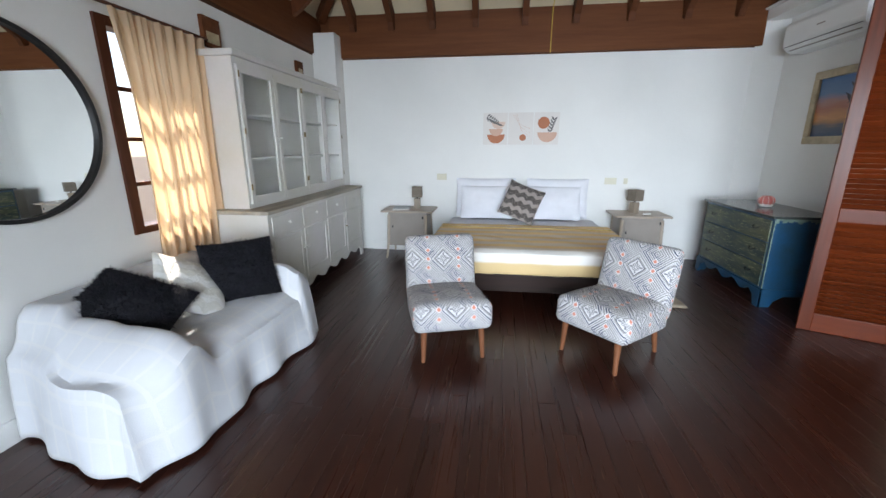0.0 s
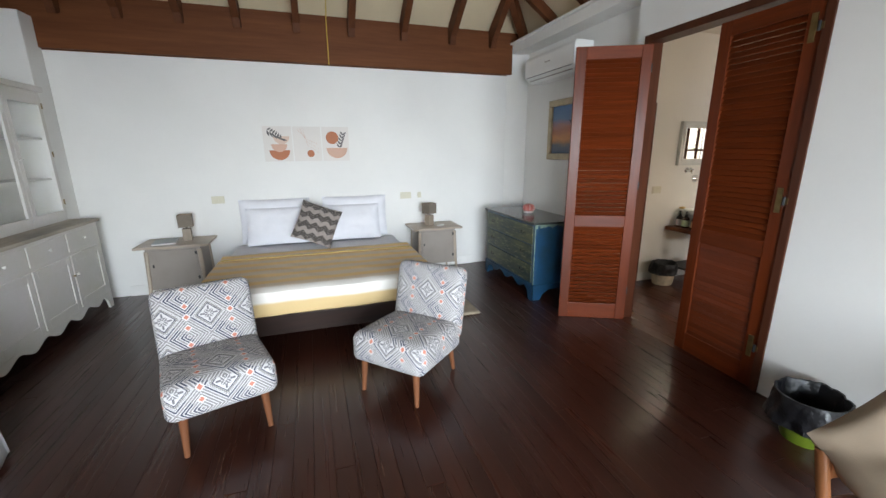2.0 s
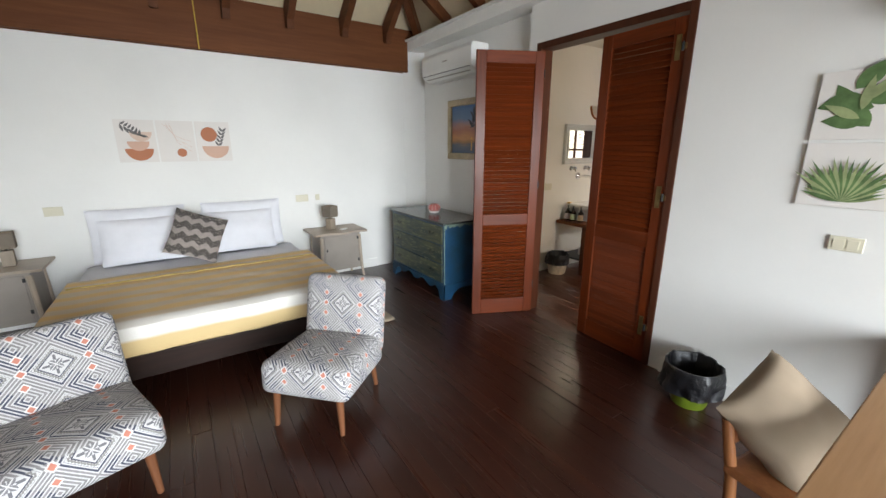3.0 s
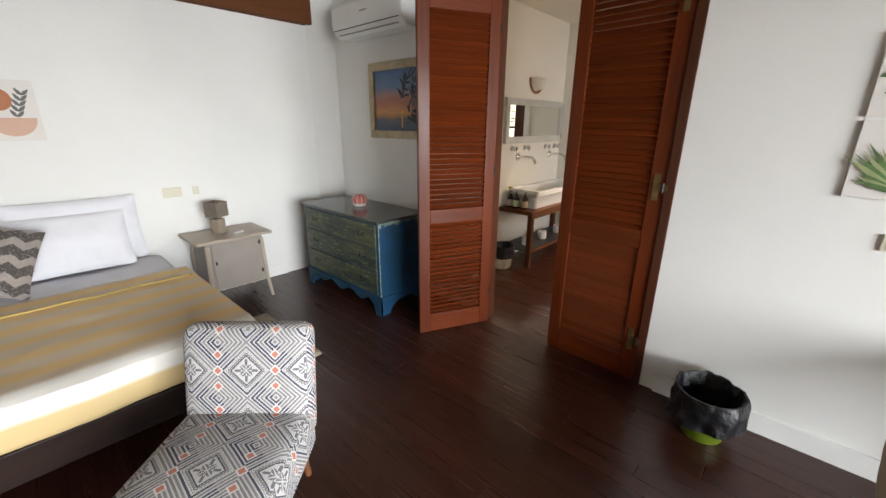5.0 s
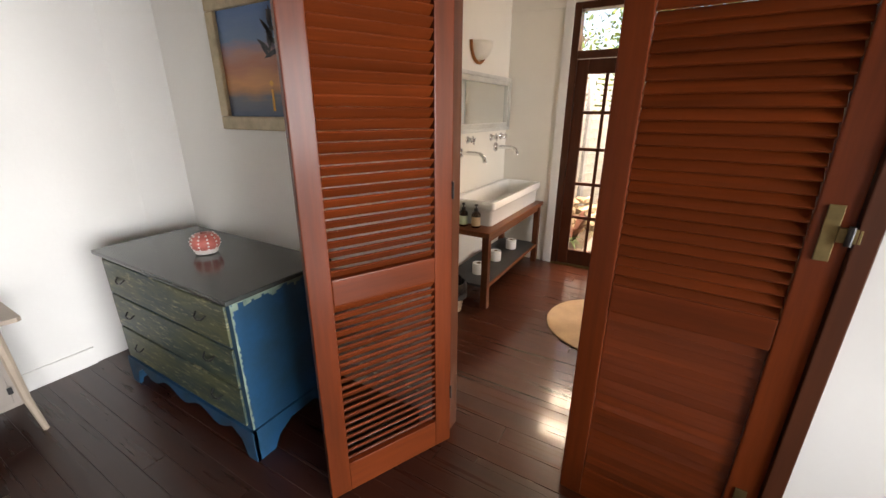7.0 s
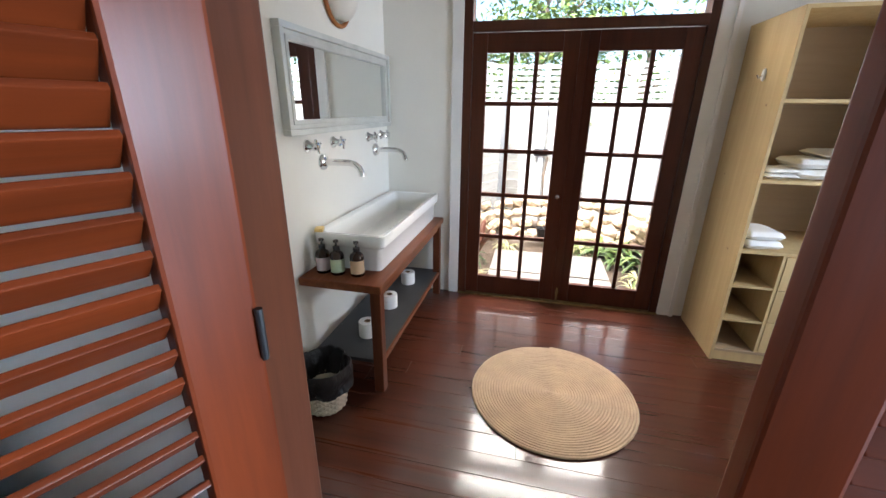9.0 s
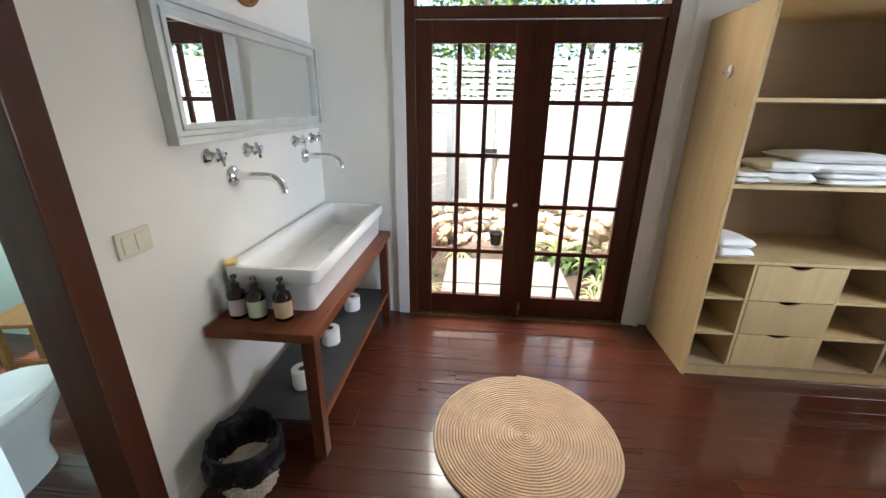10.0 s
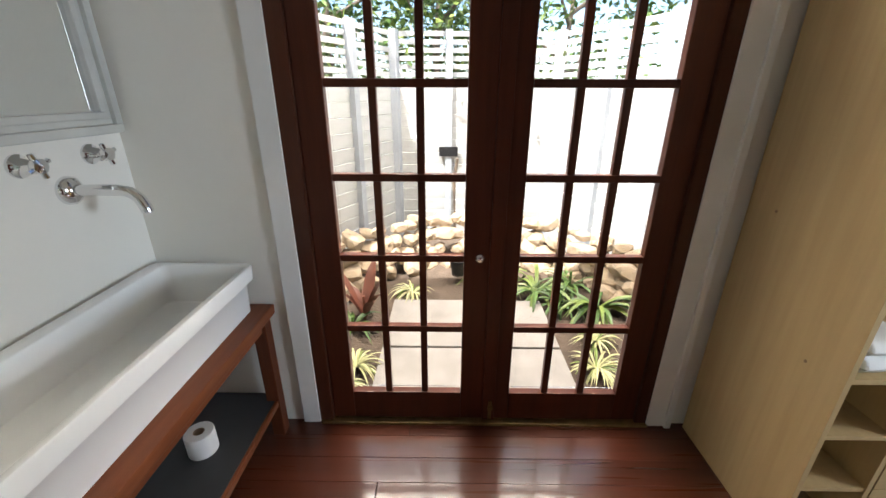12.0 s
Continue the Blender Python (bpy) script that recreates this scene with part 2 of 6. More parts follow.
LEAF_RED = surface("bronze_red_leaf", (0.20, 0.070, 0.042), 0.45, vary=0.25, scale=8)
BARK = surface("grey_brown_bark", (0.20, 0.15, 0.11), 0.9, vary=0.2, scale=9)
ROOFING = surface("brown_roof_shingle", (0.16, 0.11, 0.08), 0.9, vary=0.15)
OUTER_WALL = surface("outer_white_render", (0.72, 0.70, 0.66), 0.85, vary=0.05)

m, t, b = nodes_of("mirror_glass")
b.inputs["Base Color"].default_value = (0.86, 0.88, 0.87, 1)
b.inputs["Metallic"].default_value, b.inputs["Roughness"].default_value = 1.0, 0.012
MIRROR = m
m, t, b = nodes_of("clear_glass")
b.inputs["Base Color"].default_value = (0.97, 0.985, 0.98, 1)
b.inputs["Transmission Weight"].default_value, b.inputs["Roughness"].default_value, b.inputs["IOR"].default_value = 1.0, 0.0, 1.2
GLASS = m
# gauzy curtain that lets light through
m, t, b = nodes_of("gauzy_cream_curtain")
v = coords(t, "Object", (1, 1, 0.4))
n1 = noise_tex(t, v, 9.0, 4)
t.links.new(mixc(t, n1, (0.78, 0.62, 0.44), (0.66, 0.50, 0.34)), b.inputs["Base Color"])
b.inputs["Roughness"].default_value = 0.9
tl = t.nodes.new("ShaderNodeBsdfTranslucent")
tl.inputs[0].default_value = (0.86, 0.62, 0.36, 1)
mx = t.nodes.new("ShaderNodeMixShader")
mx.inputs[0].default_value = 0.5
t.links.new(b.outputs[0], mx.inputs[1])
t.links.new(tl.outputs[0], mx.inputs[2])
t.links.new(mx.outputs[0], t.nodes["Material Output"].inputs[0])
CURTAIN = m


def chair_cloth():
    """White cloth with navy and grey nested diamonds, small coral diamonds and leafy crosses."""
    m, t, b = nodes_of("patterned_chair_cloth")
    uv = t.nodes.new("ShaderNodeTexCoord")
    sep = t.nodes.new("ShaderNodeSeparateXYZ")
    t.links.new(uv.outputs["UV"], sep.inputs[0])
    u, w = sep.outputs[0], sep.outputs[1]
    cell = 0.245

    def fold(a, off):
        return maths(t, "ABSOLUTE", maths(t, "SUBTRACT", maths(t, "FRACT", maths(t, "ADD", maths(t, "DIVIDE", a, cell), off)), 0.5))

    def between(val, lo, hi):
        return maths(t, "MULTIPLY", maths(t, "GREATER_THAN", val, lo), maths(t, "LESS_THAN", val, hi))
    a1, a2 = fold(u, 0.0), fold(w, 0.0)
    d1 = maths(t, "ADD", a1, a2)      # 0 in the middle of a diamond, 1 at its corners
    # chevrons between the diamonds, navy and grey by turns
    line = maths(t, "LESS_THAN", maths(t, "FRACT", maths(t, "MULTIPLY", d1, 12.5)), 0.60)
    band = maths(t, "MULTIPLY", maths(t, "GREATER_THAN", d1, 0.36), line)
    quad = maths(t, "GREATER_THAN", maths(t, "SINE", maths(t, "MULTIPLY", maths(t, "ADD", u, w), 2 * math.pi / cell)), 0.0)
    ink = mixc(t, quad, (0.045, 0.052, 0.085), (0.21, 0.20, 0.20))
    ink = mixc(t, maths(t, "LESS_THAN", maths(t, "FRACT", maths(t, "MULTIPLY", d1, 4.17)), 0.34), ink, (0.24, 0.225, 0.23))
    col = mixc(t, band, (0.57, 0.555, 0.55), ink)
    # a grey toothed frame round each flower
    tooth = maths(t, "MULTIPLY", maths(t, "PINGPONG", maths(t, "SUBTRACT", a1, a2), 0.035), 0.9)
    col = mixc(t, between(maths(t, "ADD", d1, tooth), 0.30, 0.35), col, (0.22, 0.21, 0.20))
    col = mixc(t, between(d1, 0.25, 0.28), col, (0.055, 0.058, 0.085))
    # four diagonal petals with a pale vein, and four dark tips
    diff = maths(t, "ABSOLUTE", maths(t, "SUBTRACT", a1, a2))
    petal = maths(t, "MULTIPLY", between(d1, 0.02, 0.21), maths(t, "LESS_THAN", diff, maths(t, "MULTIPLY", maths(t, "SINE", maths(t, "MULTIPLY", d1, 14.9)), 0.062)))
    col = mixc(t, petal, col, (0.17, 0.165, 0.175))
    col = mixc(t, maths(t, "MULTIPLY", petal, maths(t, "LESS_THAN", diff, 0.014)), col, (0.60, 0.58, 0.57))
    tip = maths(t, "MULTIPLY", between(d1, 0.10, 0.21), maths(t, "LESS_THAN", maths(t, "MINIMUM", a1, a2), 0.022))
    col = mixc(t, tip, col, (0.14, 0.135, 0.15))
    # coral diamonds between the flowers
    for du, dw in ((0.5, 0.0), (0.5, 0.28), (0.5, 0.72)):
        d2 = maths(t, "ADD", fold(u, du), fold(w, dw))
        col = mixc(t, maths(t, "LESS_THAN", d2, 0.10), col, (0.70, 0.67, 0.65))
        col = mixc(t, maths(t, "LESS_THAN", d2, 0.066), col, (0.55, 0.19, 0.13))
    weave = noise_tex(t, coords(t), 260.0, 2)
    col = mixc(t, maths(t, "MULTIPLY", weave, 0.16), col, (0.3, 0.28, 0.27))
    t.links.new(col, b.inputs["Base Color"])
    b.inputs["Roughness"].default_value = 0.92
    bumped(t, b, weave, 0.3, 0.002)
    return m


CHAIR_CLOTH = chair_cloth()


def banded(name, axis, stops, rough=0.9, jitter=0.0, weave=220.0, which="UV"):
    """Cloth in straight bands along one UV axis; stops run from 0 to 1."""
    m, t, b = nodes_of(name)
    uv = t.nodes.new("ShaderNodeTexCoord")
    sep = t.nodes.new("ShaderNodeSeparateXYZ")
    t.links.new(uv.outputs[which], sep.inputs[0])
    w = noise_tex(t, coords(t), weave, 2)
    big = noise_tex(t, coords(t), 5.0, 4)
    val = maths(t, "MULTIPLY_ADD", maths(t, "SUBTRACT", big, 0.5), jitter, sep.outputs[axis])
    col = ramp(t, val, stops)
    col = mixc(t, maths(t, "MULTIPLY", w, 0.22), col, (0.25, 0.2, 0.15))
    t.links.new(col, b.inputs["Base Color"])
    b.inputs["Roughness"].default_value = rough
    bumped(t, b, maths(t, "MULTIPLY_ADD", w, 0.3, big), 0.3, 0.004)
    return m


YEL, TANC, OFF = (0.86, 0.60, 0.28), (0.76, 0.62, 0.47), (0.82, 0.79, 0.73)
bands = [(0.0, TANC)]
for i in range(6):
    bands += [(0.010 + i * 0.134, TANC), (0.040 + i * 0.134, YEL), (0.075 + i * 0.134, YEL), (0.105 + i * 0.134, TANC)]
bands += [(0.806, TANC), (0.825, OFF), (0.918, OFF), (0.932, (0.70, 0.51, 0.25)), (1.0, (0.70, 0.50, 0.24))]
BLANKET = banded("striped_yellow_blanket", 1, bands, jitter=0.006)


def zigzag(name, a, c_, per, amp, wid):
    m, t, b = nodes_of(name)
    uv = t.nodes.new("ShaderNodeTexCoord")
    sep = t.nodes.new("ShaderNodeSeparateXYZ")
    t.links.new(uv.outputs["UV"], sep.inputs[0])
    tri = maths(t, "PINGPONG", sep.outputs[0], per)
    n = noise_tex(t, coords(t), 40.0, 3)
    val = maths(t, "ADD", maths(t, "ADD", sep.outputs[1], maths(t, "MULTIPLY", tri, amp)), maths(t, "MULTIPLY", n, 0.02))
    f = maths(t, "LESS_THAN", maths(t, "FRACT", maths(t, "DIVIDE", val, wid)), 0.45)
    col = mixc(t, f, a, c_)
    col = mixc(t, maths(t, "MULTIPLY", n, 0.4), col, tuple(x * 0.4 for x in a))
    t.links.new(col, b.inputs["Base Color"])
    b.inputs["Roughness"].default_value = 0.95
    bumped(t, b, maths(t, "ADD", f, n), 0.6, 0.008)
    return m


ZIG_GREY = zigzag("grey_brown_zigzag_fur", (0.10, 0.088, 0.080), (0.42, 0.36, 0.33), 0.055, 0.7, 0.12)
ZIG_WHITE = zigzag("white_tufted_zigzag", (0.70, 0.68, 0.62), (0.82, 0.81, 0.78), 0.06, 0.6, 0.11)


def throw_cloth():
    """White cotton throw woven in panes, with looser openwork bands between them."""
    m, t, b = nodes_of("white_pane_woven_throw")
    uv = t.nodes.new("ShaderNodeTexCoord")
    sep = t.nodes.new("ShaderNodeSeparateXYZ")
    t.links.new(uv.outputs["UV"], sep.inputs[0])
    gu = maths(t, "LESS_THAN", maths(t, "FRACT", maths(t, "MULTIPLY", sep.outputs[0], 11.0)), 0.14)
    gv = maths(t, "LESS_THAN", maths(t, "FRACT", maths(t, "MULTIPLY", sep.outputs[1], 17.0)), 0.14)
    grid = maths(t, "MAXIMUM", gu, gv)
    v = coords(t)
    big, fine = noise_tex(t, v, 2.5, 5), noise_tex(t, v, 240.0, 2)
    col = mixc(t, ramp(t, big, [(0.4, grey(0)), (0.75, grey(1))]), (0.66, 0.67, 0.70), (0.58, 0.585, 0.60))
    col = mixc(t, maths(t, "MULTIPLY", grid, 0.35), col, (0.74, 0.72, 0.68))
    col = mixc(t, maths(t, "MULTIPLY", fine, 0.18), col, (0.42, 0.42, 0.44))
    t.links.new(col, b.inputs["Base Color"])
    b.inputs["Roughness"].default_value = 0.95
    bumped(t, b, maths(t, "ADD", maths(t, "MULTIPLY", grid, 0.8), fine), 0.5, 0.004)
    return m


SOFA_CLOTH = throw_cloth()


def jute():
    m, t, b = nodes_of("coiled_jute")
    uv = t.nodes.new("ShaderNodeTexCoord")
    ln = t.nodes.new("ShaderNodeVectorMath")
    ln.operation = "LENGTH"
    t.links.new(uv.outputs["Object"], ln.inputs[0])
    v = coords(t)
    n = noise_tex(t, v, 150.0, 3)
    n2 = noise_tex(t, v, 7.0, 4)
    col = mixc(t, n, (0.54, 0.40, 0.28), (0.32, 0.22, 0.145))
    col = mixc(t, ramp(t, n2, [(0.4, grey(0)), (0.7, grey(0.5))]), col, (0.58, 0.42, 0.26))
    t.links.new(col, b.inputs["Base Color"])
    b.inputs["Roughness"].default_value = 0.95
    bumped(t, b, n, 0.7, 0.004)
    return m


JUTE = jute()


def sunset():
    """The sunset painting: orange and pink cloud over blue, sea below."""
    m, t, b = nodes_of("sunset_canvas")
    v = coords(t, "Object", (1, 1, 1))
    sep = t.nodes.new("ShaderNodeSeparateXYZ")
    t.links.new(v, sep.inputs[0])
    n = noise_tex(t, coords(t, "Object", (1, 2.2, 6)), 2.5, 5)
    val = maths(t, "MULTIPLY_ADD", maths(t, "SUBTRACT", n, 0.5), 0.30, maths(t, "DIVIDE", sep.outputs[2], 0.54))
    col = ramp(t, val, [(0.0, (0.035, 0.07, 0.13)), (0.16, (0.10, 0.11, 0.14)), (0.26, (0.42, 0.20, 0.08)), (0.34, (0.62, 0.28, 0.10)),
                        (0.48, (0.44, 0.17, 0.10)), (0.60, (0.42, 0.22, 0.18)), (0.74, (0.13, 0.22, 0.38)), (1.0, (0.07, 0.17, 0.38))])
    t.links.new(col, b.inputs["Base Color"])
    b.inputs["Roughness"].default_value = 0.5
    return m


SUNSET = sunset()


# ---- building helpers ----
def add_box(bm, x0, x1, y0, y1, z0, z1, bevel=0.0, m=None):
    x0, x1, y0, y1, z0, z1 = min(x0, x1), max(x0, x1), min(y0, y1), max(y0, y1), min(z0, z1), max(z0, z1)
    vs = [bm.verts.new((x, y, z)) for x in (x0, x1) for y in (y0, y1) for z in (z0, z1)]
    fs = [bm.faces.new([vs[i] for i in q]) for q in ((0, 1, 3, 2), (4, 6, 7, 5), (0, 4, 5, 1), (2, 3, 7, 6), (0, 2, 6, 4), (1, 5, 7, 3))]
    if m is not None:
        bmesh.ops.transform(bm, matrix=m, verts=vs)
    if bevel:
        es = list({e for f in fs for e in f.edges})
        bmesh.ops.bevel(bm, geom=es, offset=bevel, segments=2, profile=0.6, affect="EDGES")
    return bm


def box(x0, x1, y0, y1, z0, z1, bevel=0.0, m=None):
    return add_box(bmesh.new(), x0, x1, y0, y1, z0, z1, bevel, m)


def add_lathe(bm, profile, seg=24, m=None, squash=1.0):
    """Turns a profile of (radius, z) about z."""
    rings = []
    for r, z in profile:
        rings.append([bm.verts.new((r * math.cos(2 * math.pi * i / seg), r * squash * math.sin(2 * math.pi * i / seg), z)) for i in range(seg)])
    for a, c_ in zip(rings, rings[1:]):
        for i in range(seg):
            bm.faces.new((a[i], a[(i + 1) % seg], c_[(i + 1) % seg], c_[i]))
    if profile[0][0] > 1e-4:
        bm.faces.new(rings[0][::-1])
    if profile[-1][0] > 1e-4:
        bm.faces.new(rings[-1])
    if m is not None:
        bmesh.ops.transform(bm, matrix=m, verts=[v for r in rings for v in r])
    return bm


def lathe(profile, seg=24, m=None, squash=1.0):
    return add_lathe(bmesh.new(), profile, seg, m, squash)


def add_tube(bm, pts, r, seg=10, r_end=None):
    """A round bar along points, tapering to r_end."""
    pts = [Vector(p) for p in pts]
    rings = []
    for i, p in enumerate(pts):
        d = (pts[min(i + 1, len(pts) - 1)] - pts[max(i - 1, 0)]).normalized()
        q = d.to_track_quat("Z", "Y")
        rr = r if r_end is None else r + (r_end - r) * i / (len(pts) - 1)
        rings.append([bm.verts.new(p + q @ Vector((rr * math.cos(2 * math.pi * k / seg), rr * math.sin(2 * math.pi * k / seg), 0))) for k in range(seg)])
    for a, c_ in zip(rings, rings[1:]):
        for k in range(seg):
            bm.faces.new((a[k], a[(k + 1) % seg], c_[(k + 1) % seg], c_[k]))
    bm.faces.new(rings[0][::-1])
    bm.faces.new(rings[-1])
    return bm


def tube(pts, r, seg=10, r_end=None):
    return add_tube(bmesh.new(), pts, r, seg, r_end)


def add_sheet(bm, nu, nv, f, uvf=None):
    """A grid of nu by nv points from f(u, v), u and v from 0 to 1."""
    g = [[bm.verts.new(f(i / (nu - 1), j / (nv - 1))) for j in range(nv)] for i in range(nu)]
    lay = bm.loops.layers.uv.verify() if uvf else None
    for i in range(nu - 1):
        for j in range(nv - 1):
            fc = bm.faces.new((g[i][j], g[i + 1][j], g[i + 1][j + 1], g[i][j + 1]))
            if uvf:
                for lp, (a, c_) in zip(fc.loops, ((i, j), (i + 1, j), (i + 1, j + 1), (i, j + 1))):
                    lp[lay].uv = uvf(a / (nu - 1), c_ / (nv - 1))
    return g


def extrude_outline(bm, pts, depth, m=None):
    """A flat outline in x and z, made depth thick along y."""
    a = [bm.verts.new((x, 0, z)) for x, z in pts]
    c_ = [bm.verts.new((x, depth, z)) for x, z in pts]
    bm.faces.new(a)
    bm.faces.new(c_[::-1])
    n = len(pts)
    for i in range(n):
        bm.faces.new((a[i], c_[i], c_[(i + 1) % n], a[(i + 1) % n]))
    if m is not None:
        bmesh.ops.transform(bm, matrix=m, verts=a + c_)
    return bm


def finish(name, bm, material, smooth=False):
    bmesh.ops.recalc_face_normals(bm, faces=bm.faces)
    me = bpy.data.meshes.new(name)
    bm.to_mesh(me)
    bm.free()
    me.materials.append(material)
    if smooth:
        me.shade_smooth()
        me.set_sharp_from_angle(angle=radians(42))
    return me


def part(name, bm, material, parent, label="", smooth=False, at=None):
    """One mesh under a thing or under a part."""
    ob = new(name, finish(name, bm, material, smooth))
    ob.parent = parent
    if at is not None:
        ob.matrix_basis = at
    return tagged(ob, label)


def thing(name, label, category, at=None, group=""):
    ob = new(name)
    ob.empty_display_size = 0.1
    if at is not None:
        ob.matrix_basis = at
    return tagged(ob, label, category, group)


def solid(name, bm, material, label, category, at=None, group="", smooth=False):
    """A thing that is one mesh."""
    ob = new(name, finish(name, bm, material, smooth))
    if at is not None:
        ob.matrix_basis = at
    return tagged(ob, label, category, group)


def setting(name, bm, material, label="", smooth=False):
    return tagged(new(name, finish(name, bm, material, smooth)), label, kind="structure")


def boxes(*rows):
    bm = bmesh.new()
    for r in rows:
        add_box(bm, *r)
    return bm


def cushion_mesh(w, h, d, n=20, puff=0.55, pinch=0.06, seed=0):
    """A stuffed cushion standing in x and z, its faces to -y and +y."""
    bm = bmesh.new()

    def face(sign):
        def f(u, v):
            a, c_ = u * 2 - 1, v * 2 - 1
            k = max(0.0, (1 - a ** 2) * (1 - c_ ** 2)) ** puff
            px = a * (1 - pinch * (1 - c_ * c_) * a * a)
            pz = c_ * (1 - pinch * (1 - a * a) * c_ * c_)
            wr = 0.012 * noise.noise((a * 2.2 + seed, c_ * 2.2, sign)) * k
            return (px * w / 2, sign * (d / 2 * k + wr), pz * h / 2 + h / 2)
        return f
    for s in (-1, 1):
        add_sheet(bm, n, n, face(s), lambda u, v: (u * w, v * h))
    bmesh.ops.remove_doubles(bm, verts=bm.verts, dist=0.0006)
    return bm


def add_hairs(bm, count, length, rng, lift=0.7):
    """Short tapering hairs over the faces of a mesh."""
    bm.faces.ensure_lookup_table()
    src = [(f.calc_center_median(), f.normal.copy(), [v.co.copy() for v in f.verts]) for f in bm.faces]
    for k in range(count):
        c_, n, vs = src[rng.randrange(len(src))]
        a, e = rng.random(), rng.random()
        p = vs[0].lerp(vs[1], a).lerp(vs[-1].lerp(vs[-2], a), e)
        d = (n * lift + Vector((rng.uniform(-1, 1), rng.uniform(-1, 1), rng.uniform(-1, 0.6))) * 0.7).normalized()
        side = d.cross(Vector((rng.uniform(-1, 1), rng.uniform(-1, 1), rng.uniform(-1, 1)))).normalized() * 0.0022
        L = length * rng.uniform(0.6, 1.2)
        bm.faces.new((bm.verts.new(p - side), bm.verts.new(p + side), bm.verts.new(p + d * L)))


# ---- structure ----
LX, BY, RX, RX2, FX, TY = -2.07, 5.96, 3.42, 3.55, 6.26, 4.49   # left wall, bed wall, door wall, recessed wall, garden wall, vanity wall
setting("wall_left", boxes((LX - 0.18, LX, -1.7, 2.78, 0, 2.62), (LX - 0.18, LX, 3.60, BY + 0.18, 0, 2.62), (LX - 0.18, LX, 2.78, 3.60, 0, 0.92),
                           (LX - 0.18, LX, 2.78, 3.60, 2.24, 2.62)), WHITE_WALL, "white painted plaster wall")
setting("wall_bed", boxes((LX, RX2 + 0.12, BY, BY + 0.18, 0, 2.60)), WHITE_WALL, "white painted plaster wall")
bm = bmesh.new()
vs_ = [[bm.verts.new(p + (z,)) for p in ((RX2 - 0.26, BY), (RX2, BY - 0.13), (RX2, BY))] for z in (0.0, 2.9)]
for i in range(3):
    bm.faces.new((vs_[0][i], vs_[0][(i + 1) % 3], vs_[1][(i + 1) % 3], vs_[1][i]))
bm.faces.new(vs_[1])
setting("wall_corner", bm, WHITE_WALL, "white plaster splay across the corner")
setting("wall_bed_upper", boxes((LX - 0.18, RX2 + 0.12, BY, BY + 0.18, 2.602, 3.14)), BROWN_BEAM)
setting("wall_door", boxes((RX, RX2, -1.7, 2.33, 0, 2.95), (RX, RX2, 3.66, 3.76, 0, 2.95), (RX, RX2, 2.33, 3.66, 2.54, 2.95), (RX2, RX2 + 0.12, 3.76, BY, 0, 3.1),
                           (RX + 0.01, RX2, -1.7, 3.76, 2.95, 3.1)), WHITE_WALL, "white painted plaster wall")
# assumed wall out of view; its left part is widened to shade the sofa
setting("wall_back_unseen", boxes((LX, -0.55, -1.88, -1.70, 0, 2.6), (2.95, RX2, -1.88, -1.70, 0, 2.6), (-0.55, 2.95, -1.88, -1.70, 2.4, 2.6)), WHITE_WALL)
setting("column", boxes((LX, -1.76, 5.70, BY - 0.002, 0, 2.88, 0.012)), WHITE_WALL, "white boxed corner post")
setting("trim_cornice", boxes((3.33, RX2, 3.70, BY - 0.06, 2.86, 2.97, 0.008), (3.33, RX - 0.001, -1.7, 3.70, 2.86, 2.97, 0.008), (3.30, 3.345, -1.7, BY - 0.06, 2.972, 2.995)), TRIM_WHITE)
setting("beam_bed", boxes((LX + 0.16, 3.34, BY - 0.055, BY - 0.003, 2.61, 3.08, 0.006)), BROWN_BEAM, "dark brown stained wall beam")
setting("beam_left", boxes((LX - 0.18, LX + 0.03, -1.7, BY, 2.64, 3.08, 0.006)), wood("brown_side_beam", (0.20, 0.070, 0.026), (0.125, 0.042, 0.016), 0.55, 1, 0.4), "dark brown stained wall beam")
setting("beam_back", boxes((LX, RX2, -1.88, -1.65, 2.62, 3.08)), BROWN_BEAM)
# the two sawn beam ends in the left wall
for y0, z0, s in ((3.66, 2.28, 0.21), (5.20, 2.30, 0.15)):
    bm = boxes((LX - 0.02, LX + 0.035, y0, y0 + s, z0, z0 + s * 1.1, 0.006))
    stub = solid("beam_end", bm, BROWN_BEAM, "sawn brown beam end set in the white wall", "beam", group="beam ends")
    part("patch", boxes((LX + 0.035, LX + 0.038, y0 + 0.03, y0 + s - 0.03, z0 + 0.03, z0 + s * 0.55)), GOLD_FRAME, stub)

# ceiling of a hipped roof over the bedroom, boarded
ZC, PITCH, HALF = 3.13, 0.72, (RX2 - LX) / 2
mx_, yA, yB = (RX2 + LX) / 2, BY - HALF, -1.7 + HALF
bm = bmesh.new()
cor = [(LX - 0.2, -1.9), (RX2 + 0.2, -1.9), (RX2 + 0.2, BY + 0.2), (LX - 0.2, BY + 0.2)]
zr = ZC + PITCH * HALF
for dz in (0.0, 0.10):
    c4 = [bm.verts.new((x, y, ZC - 0.14 + dz)) for x, y in cor]
    r1, r2 = bm.verts.new((mx_, yB, zr + dz)), bm.verts.new((mx_, yA, zr + dz))
    for q in ((c4[0], c4[1], r1), (c4[1], c4[2], r2, r1), (c4[2], c4[3], r2), (c4[3], c4[0], r1, r2)):
        bm.faces.new(q)
ceil = new("ceiling", finish("ceiling", bm, CREAM_BOARD))
tagged(ceil, "cream boarded sloping ceiling", kind="structure")
rafter_no = 0
